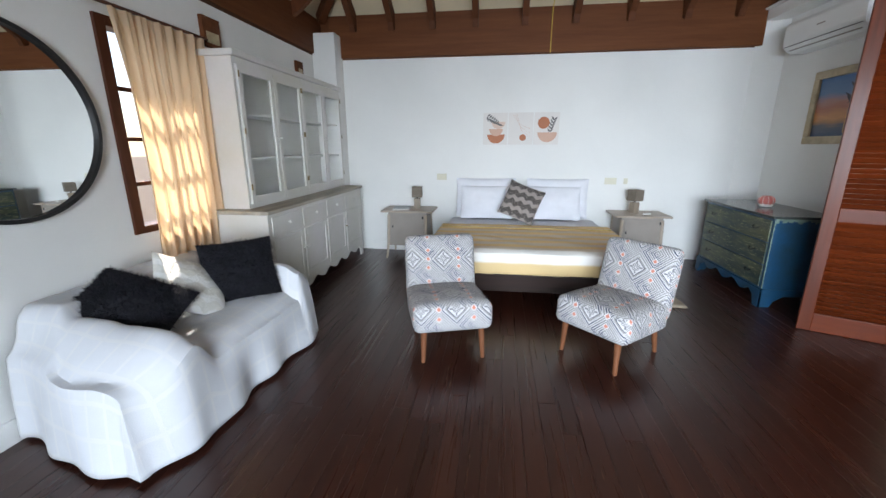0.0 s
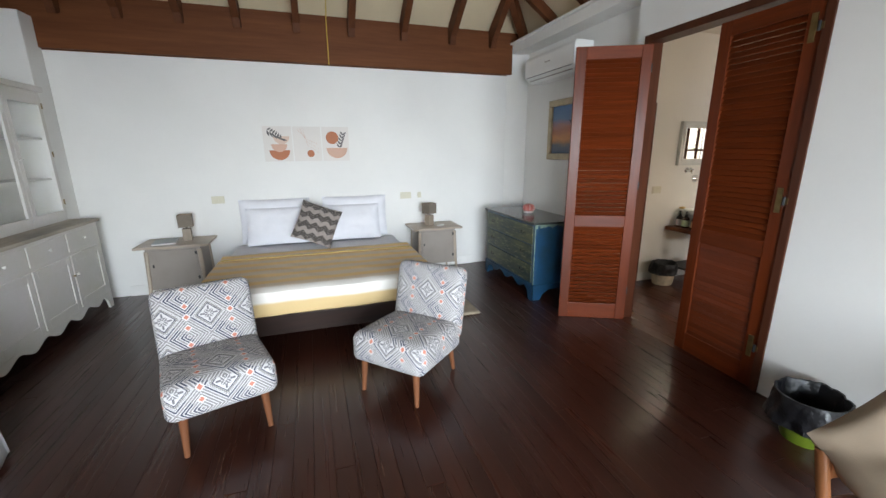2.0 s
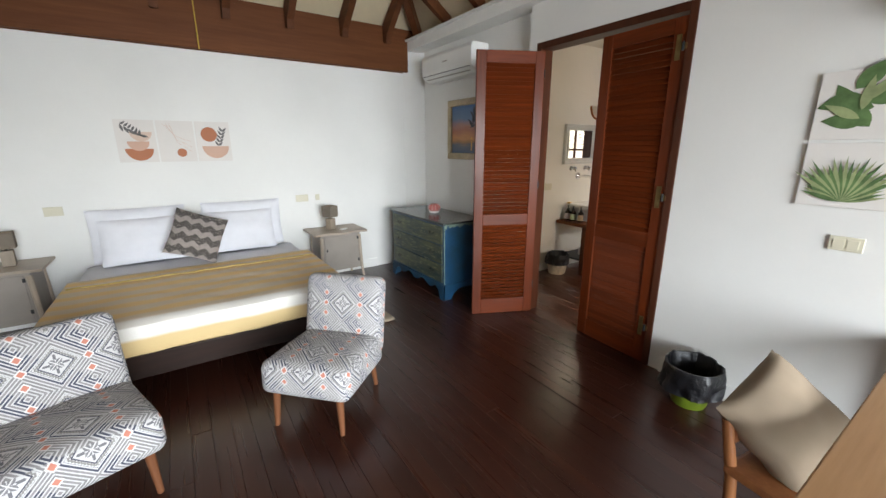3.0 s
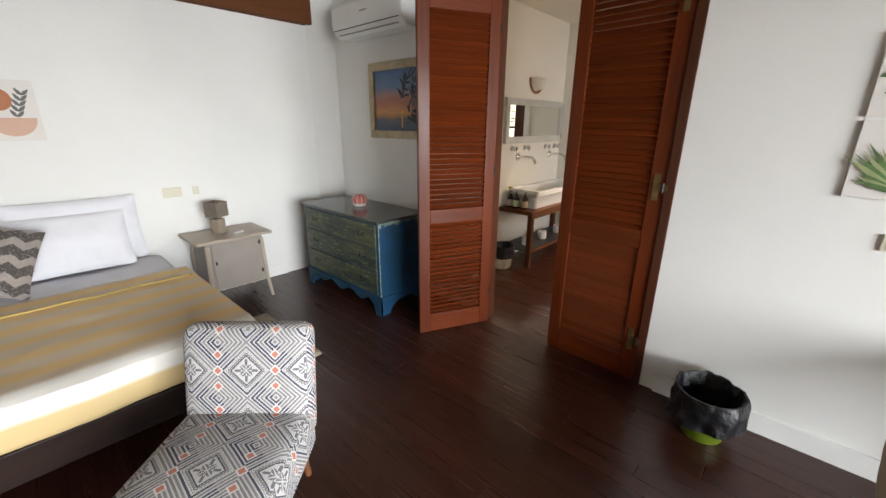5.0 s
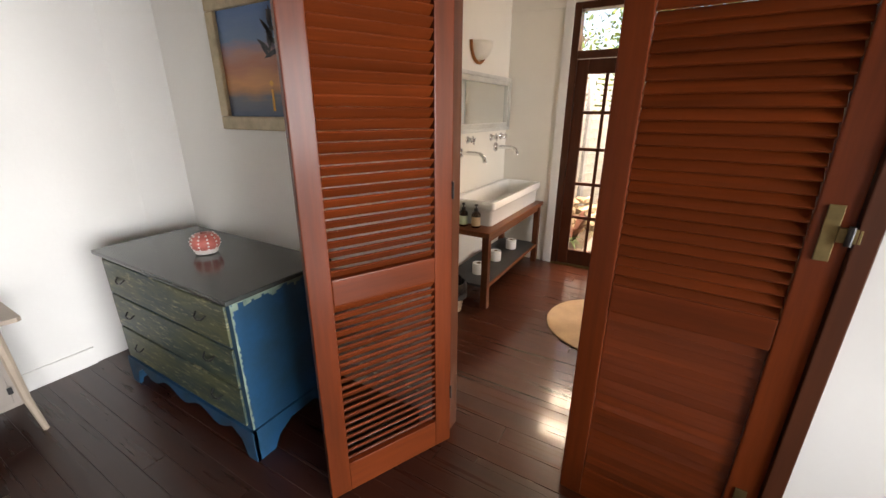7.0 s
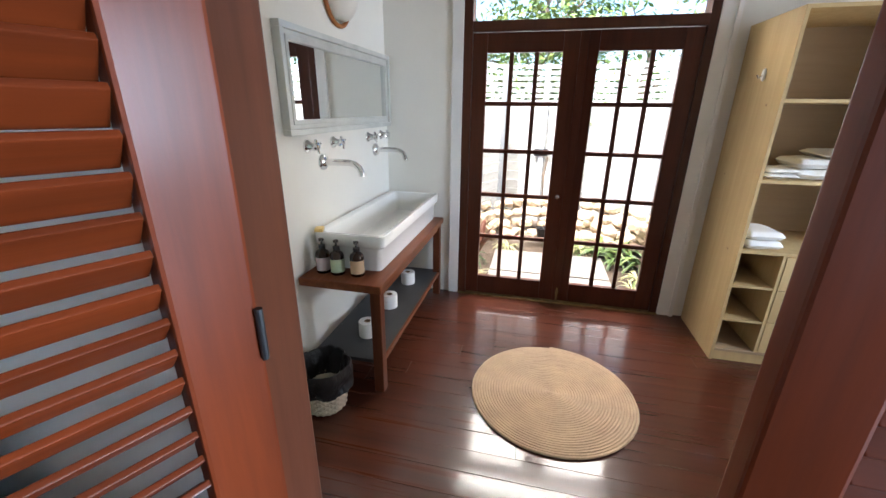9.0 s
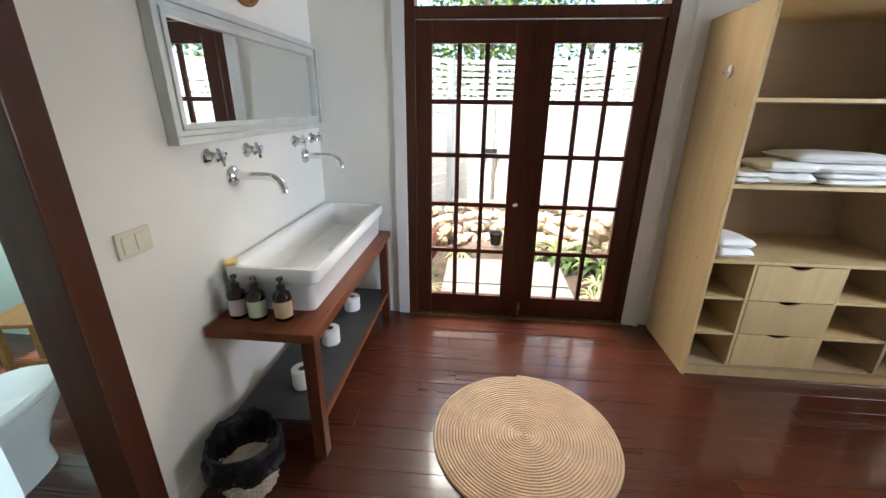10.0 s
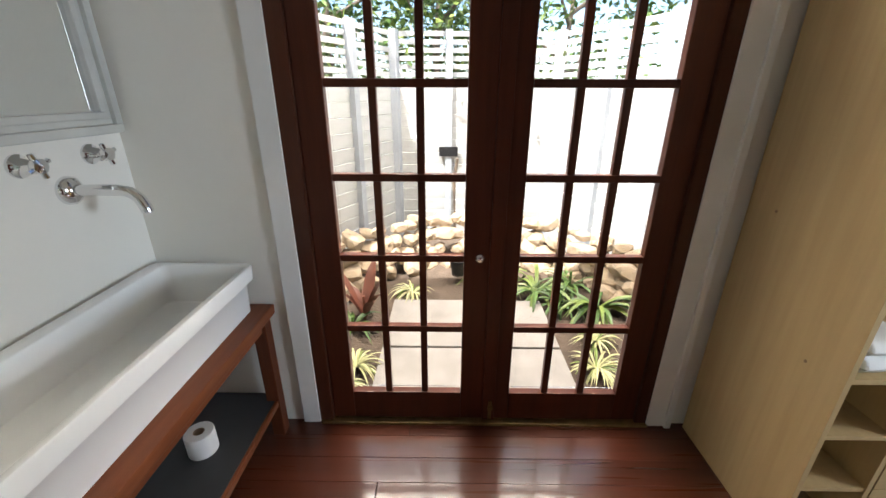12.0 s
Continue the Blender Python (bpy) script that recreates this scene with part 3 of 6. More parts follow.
for x in (-1.56, -1.05, -0.52, 0.02, 0.62, 1.22, 1.84, 2.46, 3.02):
    run = min(HALF - abs(x - mx_), HALF) - 0.05
    y1 = BY - 0.06
    bm = bmesh.new()
    w = 0.036
    prof = [(y1 - 0.0, 2.93), (y1 - 0.075, 2.90), (y1 - 0.105, 2.99), (y1 - run, ZC - 0.12 + PITCH * run - 0.03), (y1 - run, ZC + PITCH * run + 0.0), (y1, ZC + 0.0)]
    extrude_outline(bm, prof, 2 * w, Matrix(((0, 1, 0, x - w), (1, 0, 0, 0), (0, 0, 1, 0), (0, 0, 0, 1))))
    tagged(new("rafter", finish("rafter", bm, BROWN_RAFTER)), "brown stained roof rafter", kind="structure")
for side in (-1, 1):
    for k in range(10):
        y = BY - 0.75 - k * 0.62
        x1 = LX + 0.04 if side < 0 else RX2 - 0.02
        run = min(HALF, BY - y, y + 1.7) - 0.08
        if run < 0.3:
            continue
        bm = bmesh.new()
        w = 0.036
        zz = 2.93 if side < 0 else 3.02
        prof = [(x1, zz), (x1 - side * 0.09, zz + 0.05), (x1 - side * run, ZC - 0.15 + PITCH * run), (x1 - side * run, ZC + PITCH * run), (x1, ZC)]
        extrude_outline(bm, prof, 2 * w, Matrix.Translation((0, y - w, 0)))
        tagged(new("rafter", finish("rafter", bm, BROWN_RAFTER)), "brown stained roof rafter", kind="structure")
for cx, cy, tx, ty in ((LX + 0.05, BY - 0.06, mx_, yA), (RX2 - 0.05, BY - 0.06, mx_, yA)):
    bm = bmesh.new()
    d = Vector((tx - cx, ty - cy, zr - ZC))
    q = look((cx, cy, ZC - 0.03), (tx, ty, zr - 0.03))
    add_box(bm, -0.045, 0.045, -0.09, 0.05, -d.length, 0.0, 0.005, q)
    tagged(new("rafter", finish("rafter", bm, BROWN_RAFTER)), "brown stained hip rafter", kind="structure")

# bathroom and toilet shells
setting("wall_vanity", boxes((RX2 + 0.13, 3.72, TY, TY + 0.12, 0, 2.9), (4.44, FX, TY, TY + 0.12, 0, 2.9), (3.72, 4.44, TY, TY + 0.12, 2.12, 2.9)), BATH_WALL, "cream white plaster wall")
setting("wall_garden", boxes((FX, FX + 0.16, -0.5, 2.20, 0, 2.9), (FX, FX + 0.16, 3.88, 6.9, 0, 2.9), (FX, FX + 0.16, 2.20, 3.88, 2.56, 2.9)), BATH_WALL, "cream white plaster wall")
setting("trim_picture_rail", boxes((FX - 0.012, FX, 3.90, TY, 2.53, 2.57, 0.004), (FX - 0.012, FX, 0.0, 2.14, 2.53, 2.57, 0.004)), BATH_WALL)
setting("wall_bath_south", boxes((RX2, 4.2, -0.62, -0.5, 0, 2.9), (5.2, FX, -0.62, -0.5, 0, 2.9), (4.2, 5.2, -0.62, -0.5, 0, 1.05), (4.2, 5.2, -0.62, -0.5, 2.15, 2.9)), BATH_WALL)
setting("wall_toilet", boxes((RX2 + 0.12, 4.3, 6.8, 6.92, 0, 2.9), (5.1, FX, 6.8, 6.92, 0, 2.9), (4.3, 5.1, 6.8, 6.92, 0, 1.3), (4.3, 5.1, 6.8, 6.92, 2.1, 2.9), (5.62, 5.7, TY + 0.12, 6.8, 0, 2.9),
                             (3.67, 3.70, TY + 0.12, 6.8, 0, 2.9), (3.67, 3.70, 3.77, TY, 0, 2.9)), TOILET_WALL, "pale green white plaster wall")
setting("ceiling_bath", boxes((RX2 - 0.1, FX + 0.16, -0.62, 6.92, 2.90, 3.0)), BATH_WALL, "cream flat ceiling")
setting("roof_bath", boxes((RX2 + 0.25, FX + 0.2, -0.9, 7.2, 3.02, 3.14)), ROOFING)

# skirting and casings
setting("baseboard", boxes((LX, LX + 0.018, -1.7, 3.40, 0, 0.13, 0.003), (-1.45, 2.80, BY - 0.018, BY, 0, 0.12, 0.003), (RX - 0.018, RX, -1.7, 2.24, 0, 0.12, 0.003),
                           (4.45, 6.24, TY - 0.014, TY, 0, 0.10, 0.003), (RX2 - 0.016, RX2, 3.80, BY - 0.06, 0, 0.12, 0.003)), TRIM_WHITE)
setting("trim_door_casing", boxes((FX - 0.02, FX, 2.10, 2.215, 0, 2.9, 0.004), (FX - 0.02, FX, 3.865, 3.95, 0, 2.9, 0.004), (FX - 0.035, FX - 0.02, 2.10, 2.13, 0, 2.9, 0.003)), TRIM_WHITE)

# floors: a dark bed with the boards laid on it
floor_bed = setting("floor", boxes((LX - 0.1, RX - 0.01, -1.9, BY + 0.1, -0.10, -0.014)), GROOVE, "dark polished wooden floorboards")
floor_bath = setting("floor_bath", boxes((RX + 0.0, FX + 0.1, -0.6, 6.85, -0.10, -0.014)), GROOVE, "reddish polished wooden floorboards")

# doorway between the rooms
door_frame = tagged(new("door_1"), "dark varnished frame of the double doorway", kind="structure")
for y0, y1 in ((2.325, 2.375), (3.615, 3.665)):
    part("jamb", box(RX - 0.012, RX2 + 0.012, y0, y1, 0, 2.54, 0.004), JAMB_WOOD, door_frame)
part("head", box(RX - 0.012, RX2 + 0.012, 2.375, 3.615, 2.485, 2.54, 0.004), JAMB_WOOD, door_frame)


def slat_mesh(w, tilt, thick=0.009, deep=0.046):
    bm = bmesh.new()
    add_box(bm, 0, w, -deep / 2, deep / 2, -thick / 2, thick / 2, 0.002, pose(0, 0, 0, tilt))
    return finish("slat", bm, SLAT_WOOD)


def louvre_door(name, w, h, at, label, tilts):
    """A louvred leaf from its hinge along +x, 38 mm thick about y = 0."""
    root = thing(name, label, "door", at, group="louvred doors")
    s, th = 0.088, 0.019
    part("stile", box(0, s, -th, th, 0.003, h, 0.005), DOOR_WOOD, root)
    part("stile", box(w - s, w, -th, th, 0.003, h, 0.005), DOOR_WOOD, root)
    rails = ((0.003, 0.155), (0.915, 1.022), (h - 0.10, h))
    rail_wood = SLAT_WOOD
    for z0, z1 in rails:
        part("rail", box(s, w - s, -th + 0.001, th - 0.001, z0, z1, 0.004), rail_wood, root)
    for (z0, z1), tilt in zip(((0.155, 0.915), (1.022, h - 0.10)), tilts):
        n = round((z1 - z0) / 0.037)
        me = slat_mesh(w - 2 * s - 0.002, tilt)
        for i in range(n):
            ob = new("slat", me)
            ob.parent = root
            ob.location = (s + 0.001, 0, z0 + (i + 0.5) * (z1 - z0) / n)
            ob.rotation_euler = (radians(2.5 * math.sin(i * 2.3)), 0, 0)
    return root


def leaf_at(hx, hy, ex, ey):
    return pose(hx, hy, 0.0, 0, 0, math.degrees(math.atan2(ey - hy, ex - hx)))


left_leaf = louvre_door("louvred_door", 0.622, 2.465, leaf_at(3.445, 3.60, 2.89, 3.866), "reddish varnished louvred door leaf standing open into the bedroom", (50, 44))
right_leaf = louvre_door("louvred_door", 0.645, 2.465, leaf_at(3.440, 2.377, 3.476, 3.03), "reddish varnished louvred door leaf, closed, with brass hinges", (-76, -54))


def wing_hinge(parent, z, y):
    h = part("hinge", boxes((0.030, 0.064, y, y + 0.005, z - 0.078, z + 0.078, 0.002)), BRASS, parent, "projecting brass hinge")
    part("jamb_plate", boxes((-0.046, -0.014, y, y + 0.005, z - 0.078, z + 0.078, 0.002)), BRASS, h)
    part("knuckle", tube([(0.008, y + 0.016, z - 0.026), (0.008, y + 0.016, z + 0.026)], 0.008), BLACK_METAL, h)
    part("arm", boxes((-0.016, 0.032, y + 0.003, y + 0.012, z - 0.020, z + 0.020, 0.002)), BRASS, h)


for z in (0.30, 1.30, 2.28):
    wing_hinge(right_leaf, z, 0.0195)
for z in (0.30, 1.30, 2.28):
    part("hinge", tube([(0.002, 0.024, z - 0.035), (0.002, 0.024, z + 0.035)], 0.005), BLACK_METAL, left_leaf, "dark hinge knuckle")

# toilet doorway frame
toilet_frame = tagged(new("door_2"), "dark varnished frame of the toilet doorway", kind="structure")
part("jamb", box(4.345, 4.445, TY - 0.022, TY + 0.13, 0, 2.13, 0.006), JAMB_WOOD, toilet_frame)
part("jamb", box(3.70, 3.76, TY - 0.022, TY + 0.13, 0, 2.13, 0.006), JAMB_WOOD, toilet_frame)
part("head", box(3.76, 4.345, TY - 0.022, TY + 0.13, 2.06, 2.13, 0.006), JAMB_WOOD, toilet_frame)

# glazed garden doors
gd = tagged(new("door_3"), "dark varnished frame of the garden doors with a glazed transom", kind="structure")
part("jamb", box(FX - 0.012, FX + 0.12, 2.205, 2.27, 0, 2.56, 0.004), JAMB_WOOD, gd)
part("jamb", box(FX - 0.012, FX + 0.12, 3.80, 3.868, 0, 2.56, 0.004), JAMB_WOOD, gd)
part("head", box(FX - 0.012, FX + 0.12, 2.27, 3.80, 2.50, 2.56, 0.004), JAMB_WOOD, gd)
part("transom_bar", box(FX - 0.014, FX + 0.12, 2.27, 3.80, 2.085, 2.155, 0.004), JAMB_WOOD, gd)
tp = part("transom_pane", box(FX + 0.05, FX + 0.054, 2.27, 3.80, 2.155, 2.50), GLASS, gd)
tp.visible_shadow = False
part("sill", box(FX - 0.03, FX + 0.14, 2.21, 3.86, -0.012, 0.012, 0.004), BRASS, gd)
PANE_Z = (0.19, 0.545, 0.90, 1.25, 1.60, 1.955)
PANEL_WOOD = wood("red_brown_glazed_door", (0.115, 0.030, 0.013), (0.060, 0.016, 0.008), 0.36, 2, 0.5, 0.15)


def glazed_leaf(y0, y1, p0, p1, label):
    root = thing("glazed_door", label, "door", group="garden doors")
    xa, xb = FX + 0.004, FX + 0.044
    part("stile", box(xa, xb, y0, p0, 0.016, 2.08, 0.005), PANEL_WOOD, root)
    part("stile", box(xa, xb, p1, y1, 0.016, 2.08, 0.005), PANEL_WOOD, root)
    part("rail", box(xa, xb, p0, p1, 0.016, PANE_Z[0] - 0.012, 0.004), PANEL_WOOD, root)
    part("rail", box(xa, xb, p0, p1, PANE_Z[5] - 0.006, 2.08, 0.004), PANEL_WOOD, root)
    for z in PANE_Z[1:5]:
        part("glazing_bar", box(xa + 0.002, xb - 0.002, p0, p1, z - 0.0155, z + 0.0155, 0.004), PANEL_WOOD, root)
    wdt = (p1 - p0) / 3
    for k in (1, 2):
        part("glazing_bar", box(xa + 0.005, xb - 0.005, p0 + k * wdt - 0.0155, p0 + k * wdt + 0.0155, PANE_Z[0] - 0.012, PANE_Z[5] - 0.006, 0.004), PANEL_WOOD, root)
    for a, c_ in zip(PANE_Z, PANE_Z[1:]):
        for k in range(3):
            g = part("pane", box(FX + 0.022, FX + 0.026, p0 + k * wdt + 0.012, p0 + (k + 1) * wdt - 0.012, a + 0.012, c_ - 0.012), GLASS, root)
            g.visible_shadow = False
    return root


gl = glazed_leaf(3.032, 3.798, 3.155, 3.69, "red-brown wooden door leaf glazed with fifteen panes")
part("knob", lathe([(0.004, 0), (0.009, 0.004), (0.008, 0.022), (0.016, 0.03), (0.019, 0.042), (0.012, 0.052), (0.001, 0.054)], 16, pose(FX + 0.004, 3.09, 0.92, 0, -90, 0)), CHROME, gl, smooth=True)
gr = glazed_leaf(2.272, 3.028, 2.385, 2.915, "red-brown wooden door leaf glazed with fifteen panes")
part("cover_strip", box(FX - 0.008, FX + 0.004, 2.985, 3.045, 0.02, 2.075, 0.003), PANEL_WOOD, gr)
part("bolt", boxes((FX - 0.016, FX - 0.008, 3.0, 3.016, 0.03, 0.14, 0.002), (FX - 0.022, FX - 0.008, 2.995, 3.02, 0.09, 0.11, 0.002)), BRASS, gr, "brass floor bolt")

# window with its curtain in the left wall
win = tagged(new("window_1"), "dark framed casement window behind a curtain", kind="structure")
for a in ((2.74, 2.81, 0.90, 2.26), (3.57, 3.63, 0.90, 2.26)):
    part("window_frame", box(LX - 0.10, LX + 0.022, *a, 0.004), JAMB_WOOD, win)
part("window_frame", box(LX - 0.10, LX + 0.022, 2.81, 3.57, 2.20, 2.26, 0.004), JAMB_WOOD, win)
part("window_sill", box(LX - 0.10, LX + 0.03, 2.81, 3.57, 0.90, 0.95, 0.004), JAMB_WOOD, win)
for z in (1.23, 1.53, 1.85):
    part("glazing_bar", box(LX - 0.07, LX - 0.04, 2.81, 3.57, z - 0.014, z + 0.014, 0.003), JAMB_WOOD, win)
part("glazing_bar", box(LX - 0.068, LX - 0.042, 3.17, 3.21, 0.95, 2.20, 0.003), JAMB_WOOD, win)
g = part("pane", box(LX - 0.058, LX - 0.054, 2.81, 3.57, 0.95, 2.20), GLASS, win)
g.visible_shadow = False


def curtain():
    bm = bmesh.new()

    def f(u, v):
        gather = 0.86 + 0.14 * abs(2 * v - 1) ** 1.5
        y = 3.175 + (u - 0.5) * 0.80 * gather + 0.02 * v
        x = -1.985 + 0.028 * math.sin(u * 47 + 1.2 * math.sin(v * 3)) * (0.6 + 0.4 * v) + 0.012 * math.sin(u * 101 + v * 4) + 0.02 * noise.noise((u * 4, v * 3, 1))
        z = 2.30 - v * 1.95
        return (x, y, z)
    add_sheet(bm, 150, 40, f)
    root = thing("curtain", "gauzy cream curtain hanging in folds, glowing with sunlight", "curtain")
    part("cloth", bm, CURTAIN, root, smooth=True)
    part("rod", tube([(-2.0, 2.62, 2.315), (-2.0, 3.64, 2.315)], 0.011), JAMB_WOOD, root)
    for y in (2.66, 3.60):
        part("bracket", boxes((LX, -1.99, y - 0.008, y + 0.008, 2.305, 2.325)), JAMB_WOOD, root)


curtain()

# ---- bedroom: left side ----
def round_mirror():
    root = thing("round_mirror", "large round mirror in a thin black frame on the wall", "mirror", pose(LX + 0.004, 2.13, 1.60, 0, 90, 0))
    part("frame", lathe([(0.478, 0.0), (0.5, 0.0), (0.5, 0.032), (0.478, 0.032), (0.478, 0.0)], 72), BLACK_METAL, root, smooth=True)
    part("glass", lathe([(0.479, 0.004), (0.479, 0.012)], 72), MIRROR, root)


round_mirror()


def scallop(y0, y1, z0, z1, n=5):
    """Lower edge of an apron: feet at the ends and waves between."""
    pts = [(y0, z0), (y0 + 0.07, z0), (y0 + 0.10, z0 + (z1 - z0) * 0.55)]
    L = y1 - y0 - 0.26
    for i in range(1, 8 * n):
        u = i / (8 * n)
        pts.append((y0 + 0.13 + u * L, z0 + (z1 - z0) * (0.70 + 0.16 * math.cos(u * n * 2 * math.pi))))
    pts += [(y1 - 0.10, z0 + (z1 - z0) * 0.55), (y1 - 0.07, z0), (y1, z0), (y1, z1), (y0, z1)]
    return pts


def knob(parent, x, y, z, material, r=0.013):
    part("knob", lathe([(0.004, 0), (0.006, 0.01), (r, 0.016), (r * 0.8, 0.026), (0.001, 0.029)], 12, pose(x, y, z, 0, 90, 0)), material, parent, smooth=True)


def china_cabinet():
    root = thing("china_cabinet", "worn grey-white china cabinet with glazed doors above drawers", "cabinet", pose(0, 0, 0))
    x0, xf, y0, y1 = LX + 0.02, -1.52, 3.43, 5.69
    part("body", boxes((x0, xf, y0, y1, 0.17, 0.93, 0.004)), GREY_WHITE_PAINT, root)
    bm = bmesh.new()
    extrude_outline(bm, scallop(y0, y1, 0.0, 0.18, 6), 0.022, Matrix(((0, -1, 0, xf + 0.002), (1, 0, 0, 0), (0, 0, 1, 0), (0, 0, 0, 1))))
    part("apron", bm, GREY_WHITE_PAINT, root, "scalloped skirt with bracket feet")
    for y in (y0, y1 - 0.05):
        part("foot", boxes((x0, x0 + 0.06, y, y + 0.05, 0, 0.17)), GREY_WHITE_PAINT, root)
    part("countertop", boxes((x0, xf + 0.025, y0 - 0.02, y1 + 0.02, 0.93, 0.962, 0.008)), CABINET_TOP, root, "worn wooden ledge")
    n = 4
    w = (y1 - y0 - 0.08) / n
    for i in range(n):
        a = y0 + 0.04 + i * w
        d = part("drawer", boxes((xf - 0.004, xf + 0.008, a + 0.012, a + w - 0.012, 0.735, 0.90, 0.004)), GREY_WHITE_PAINT, root)
        knob(d, xf + 0.006, a + w / 2, 0.82, GREY_WHITE_PAINT)
        bm = boxes((xf - 0.004, xf + 0.010, a + 0.012, a + 0.065, 0.20, 0.70, 0.003), (xf - 0.004, xf + 0.010, a + w - 0.065, a + w - 0.012, 0.20, 0.70, 0.003),
                   (xf - 0.004, xf + 0.010, a + 0.065, a + w - 0.065, 0.63, 0.70, 0.003), (xf - 0.004, xf + 0.010, a + 0.065, a + w - 0.065, 0.20, 0.27, 0.003),
                   (xf - 0.004, xf + 0.002, a + 0.065, a + w - 0.065, 0.27, 0.63))
        d = part("cupboard_door", bm, GREY_WHITE_PAINT, root)
        knob(d, xf + 0.008, a + (w - 0.035 if i % 2 == 0 else 0.035), 0.52, BRASS if i == 2 else GREY_WHITE_PAINT, 0.010)
    # hutch
    hx, h0, h1, zt = -1.735, y0 + 0.10, y1 - 0.02, 2.17
    part("hutch_side", boxes((x0, hx, h0, h0 + 0.025, 0.962, zt, 0.003)), GREY_WHITE_PAINT, root)
    part("hutch_side", boxes((x0, hx, h1 - 0.025, h1, 0.962, zt, 0.003)), GREY_WHITE_PAINT, root)
    part("hutch_back", boxes((x0, x0 + 0.012, h0 + 0.025, h1 - 0.025, 0.962, zt)), GREY_WHITE_PAINT, root)
    part("hutch_top", boxes((x0, hx + 0.035, h0 - 0.03, h1 + 0.02, zt, zt + 0.05, 0.012)), GREY_WHITE_PAINT, root)
    part("hutch_rail", boxes((hx - 0.02, hx, h0 + 0.025, h1 - 0.025, zt - 0.05, zt, 0.002)), GREY_WHITE_PAINT, root)
    part("hutch_rail", boxes((hx - 0.02, hx, h0 + 0.025, h1 - 0.025, 0.962, 1.0, 0.002)), GREY_WHITE_PAINT, root)
    for z in (1.36, 1.74):
        part("shelf", boxes((x0 + 0.012, hx - 0.04, h0 + 0.026, h1 - 0.026, z, z + 0.02)), GREY_WHITE_PAINT, root)
    w = (h1 - h0 - 0.05) / 4
    for i in range(4):
        a = h0 + 0.025 + i * w
        s = 0.055
        bm = boxes((hx - 0.002, hx + 0.02, a + 0.004, a + s, 1.0, zt - 0.05, 0.003), (hx - 0.002, hx + 0.02, a + w - s, a + w - 0.004, 1.0, zt - 0.05, 0.003),
                   (hx - 0.002, hx + 0.02, a + s, a + w - s, zt - 0.115, zt - 0.05, 0.003), (hx - 0.002, hx + 0.02, a + s, a + w - s, 1.0, 1.065, 0.003))
        d = part("glazed_door", bm, GREY_WHITE_PAINT, root)
        g = part("pane", boxes((hx + 0.006, hx + 0.010, a + s, a + w - s, 1.065, zt - 0.115)), GLASS, d)
        g.visible_shadow = False
        for z in (1.12, 1.58, 2.02):
            part("hinge", boxes((hx + 0.02, hx + 0.026, a + (0.006 if i % 2 == 0 else w - 0.02), a + (0.020 if i % 2 == 0 else w - 0.006), z, z + 0.05, 0.001)), BRASS, d)
        knob(d, hx + 0.018, a + (w - 0.028 if i % 2 == 0 else 0.028), 1.56, GREY_WHITE_PAINT, 0.009)
    return (x0, hx, h0, h1)


cx0, chx, ch0, ch1 = china_cabinet()
solid("paper_sheet", boxes((0, 0.004, 0, 0.26, 0, 0.33)), PRINT_PAPER, "white sheet of paper leaning on a cabinet shelf", "paper", pose(-1.93, 3.72, 1.766, 0, -12, 4))
solid("glass_tray", lathe([(0.001, 0), (0.08, 0), (0.11, 0.02), (0.10, 0.02), (0.075, 0.006), (0.001, 0.006)], 24), DARK_SHELF, "dark round dish on the cabinet's lowest shelf", "dish", pose(-1.9, 4.35, 0.964), smooth=True)
solid("glass_bottle", lathe([(0.001, 0), (0.04, 0), (0.042, 0.12), (0.014, 0.17), (0.014, 0.21), (0.001, 0.21)], 16), BOOK, "grey bottle standing in the glazed cabinet", "bottle", pose(-1.92, 3.68, 0.964), smooth=True)


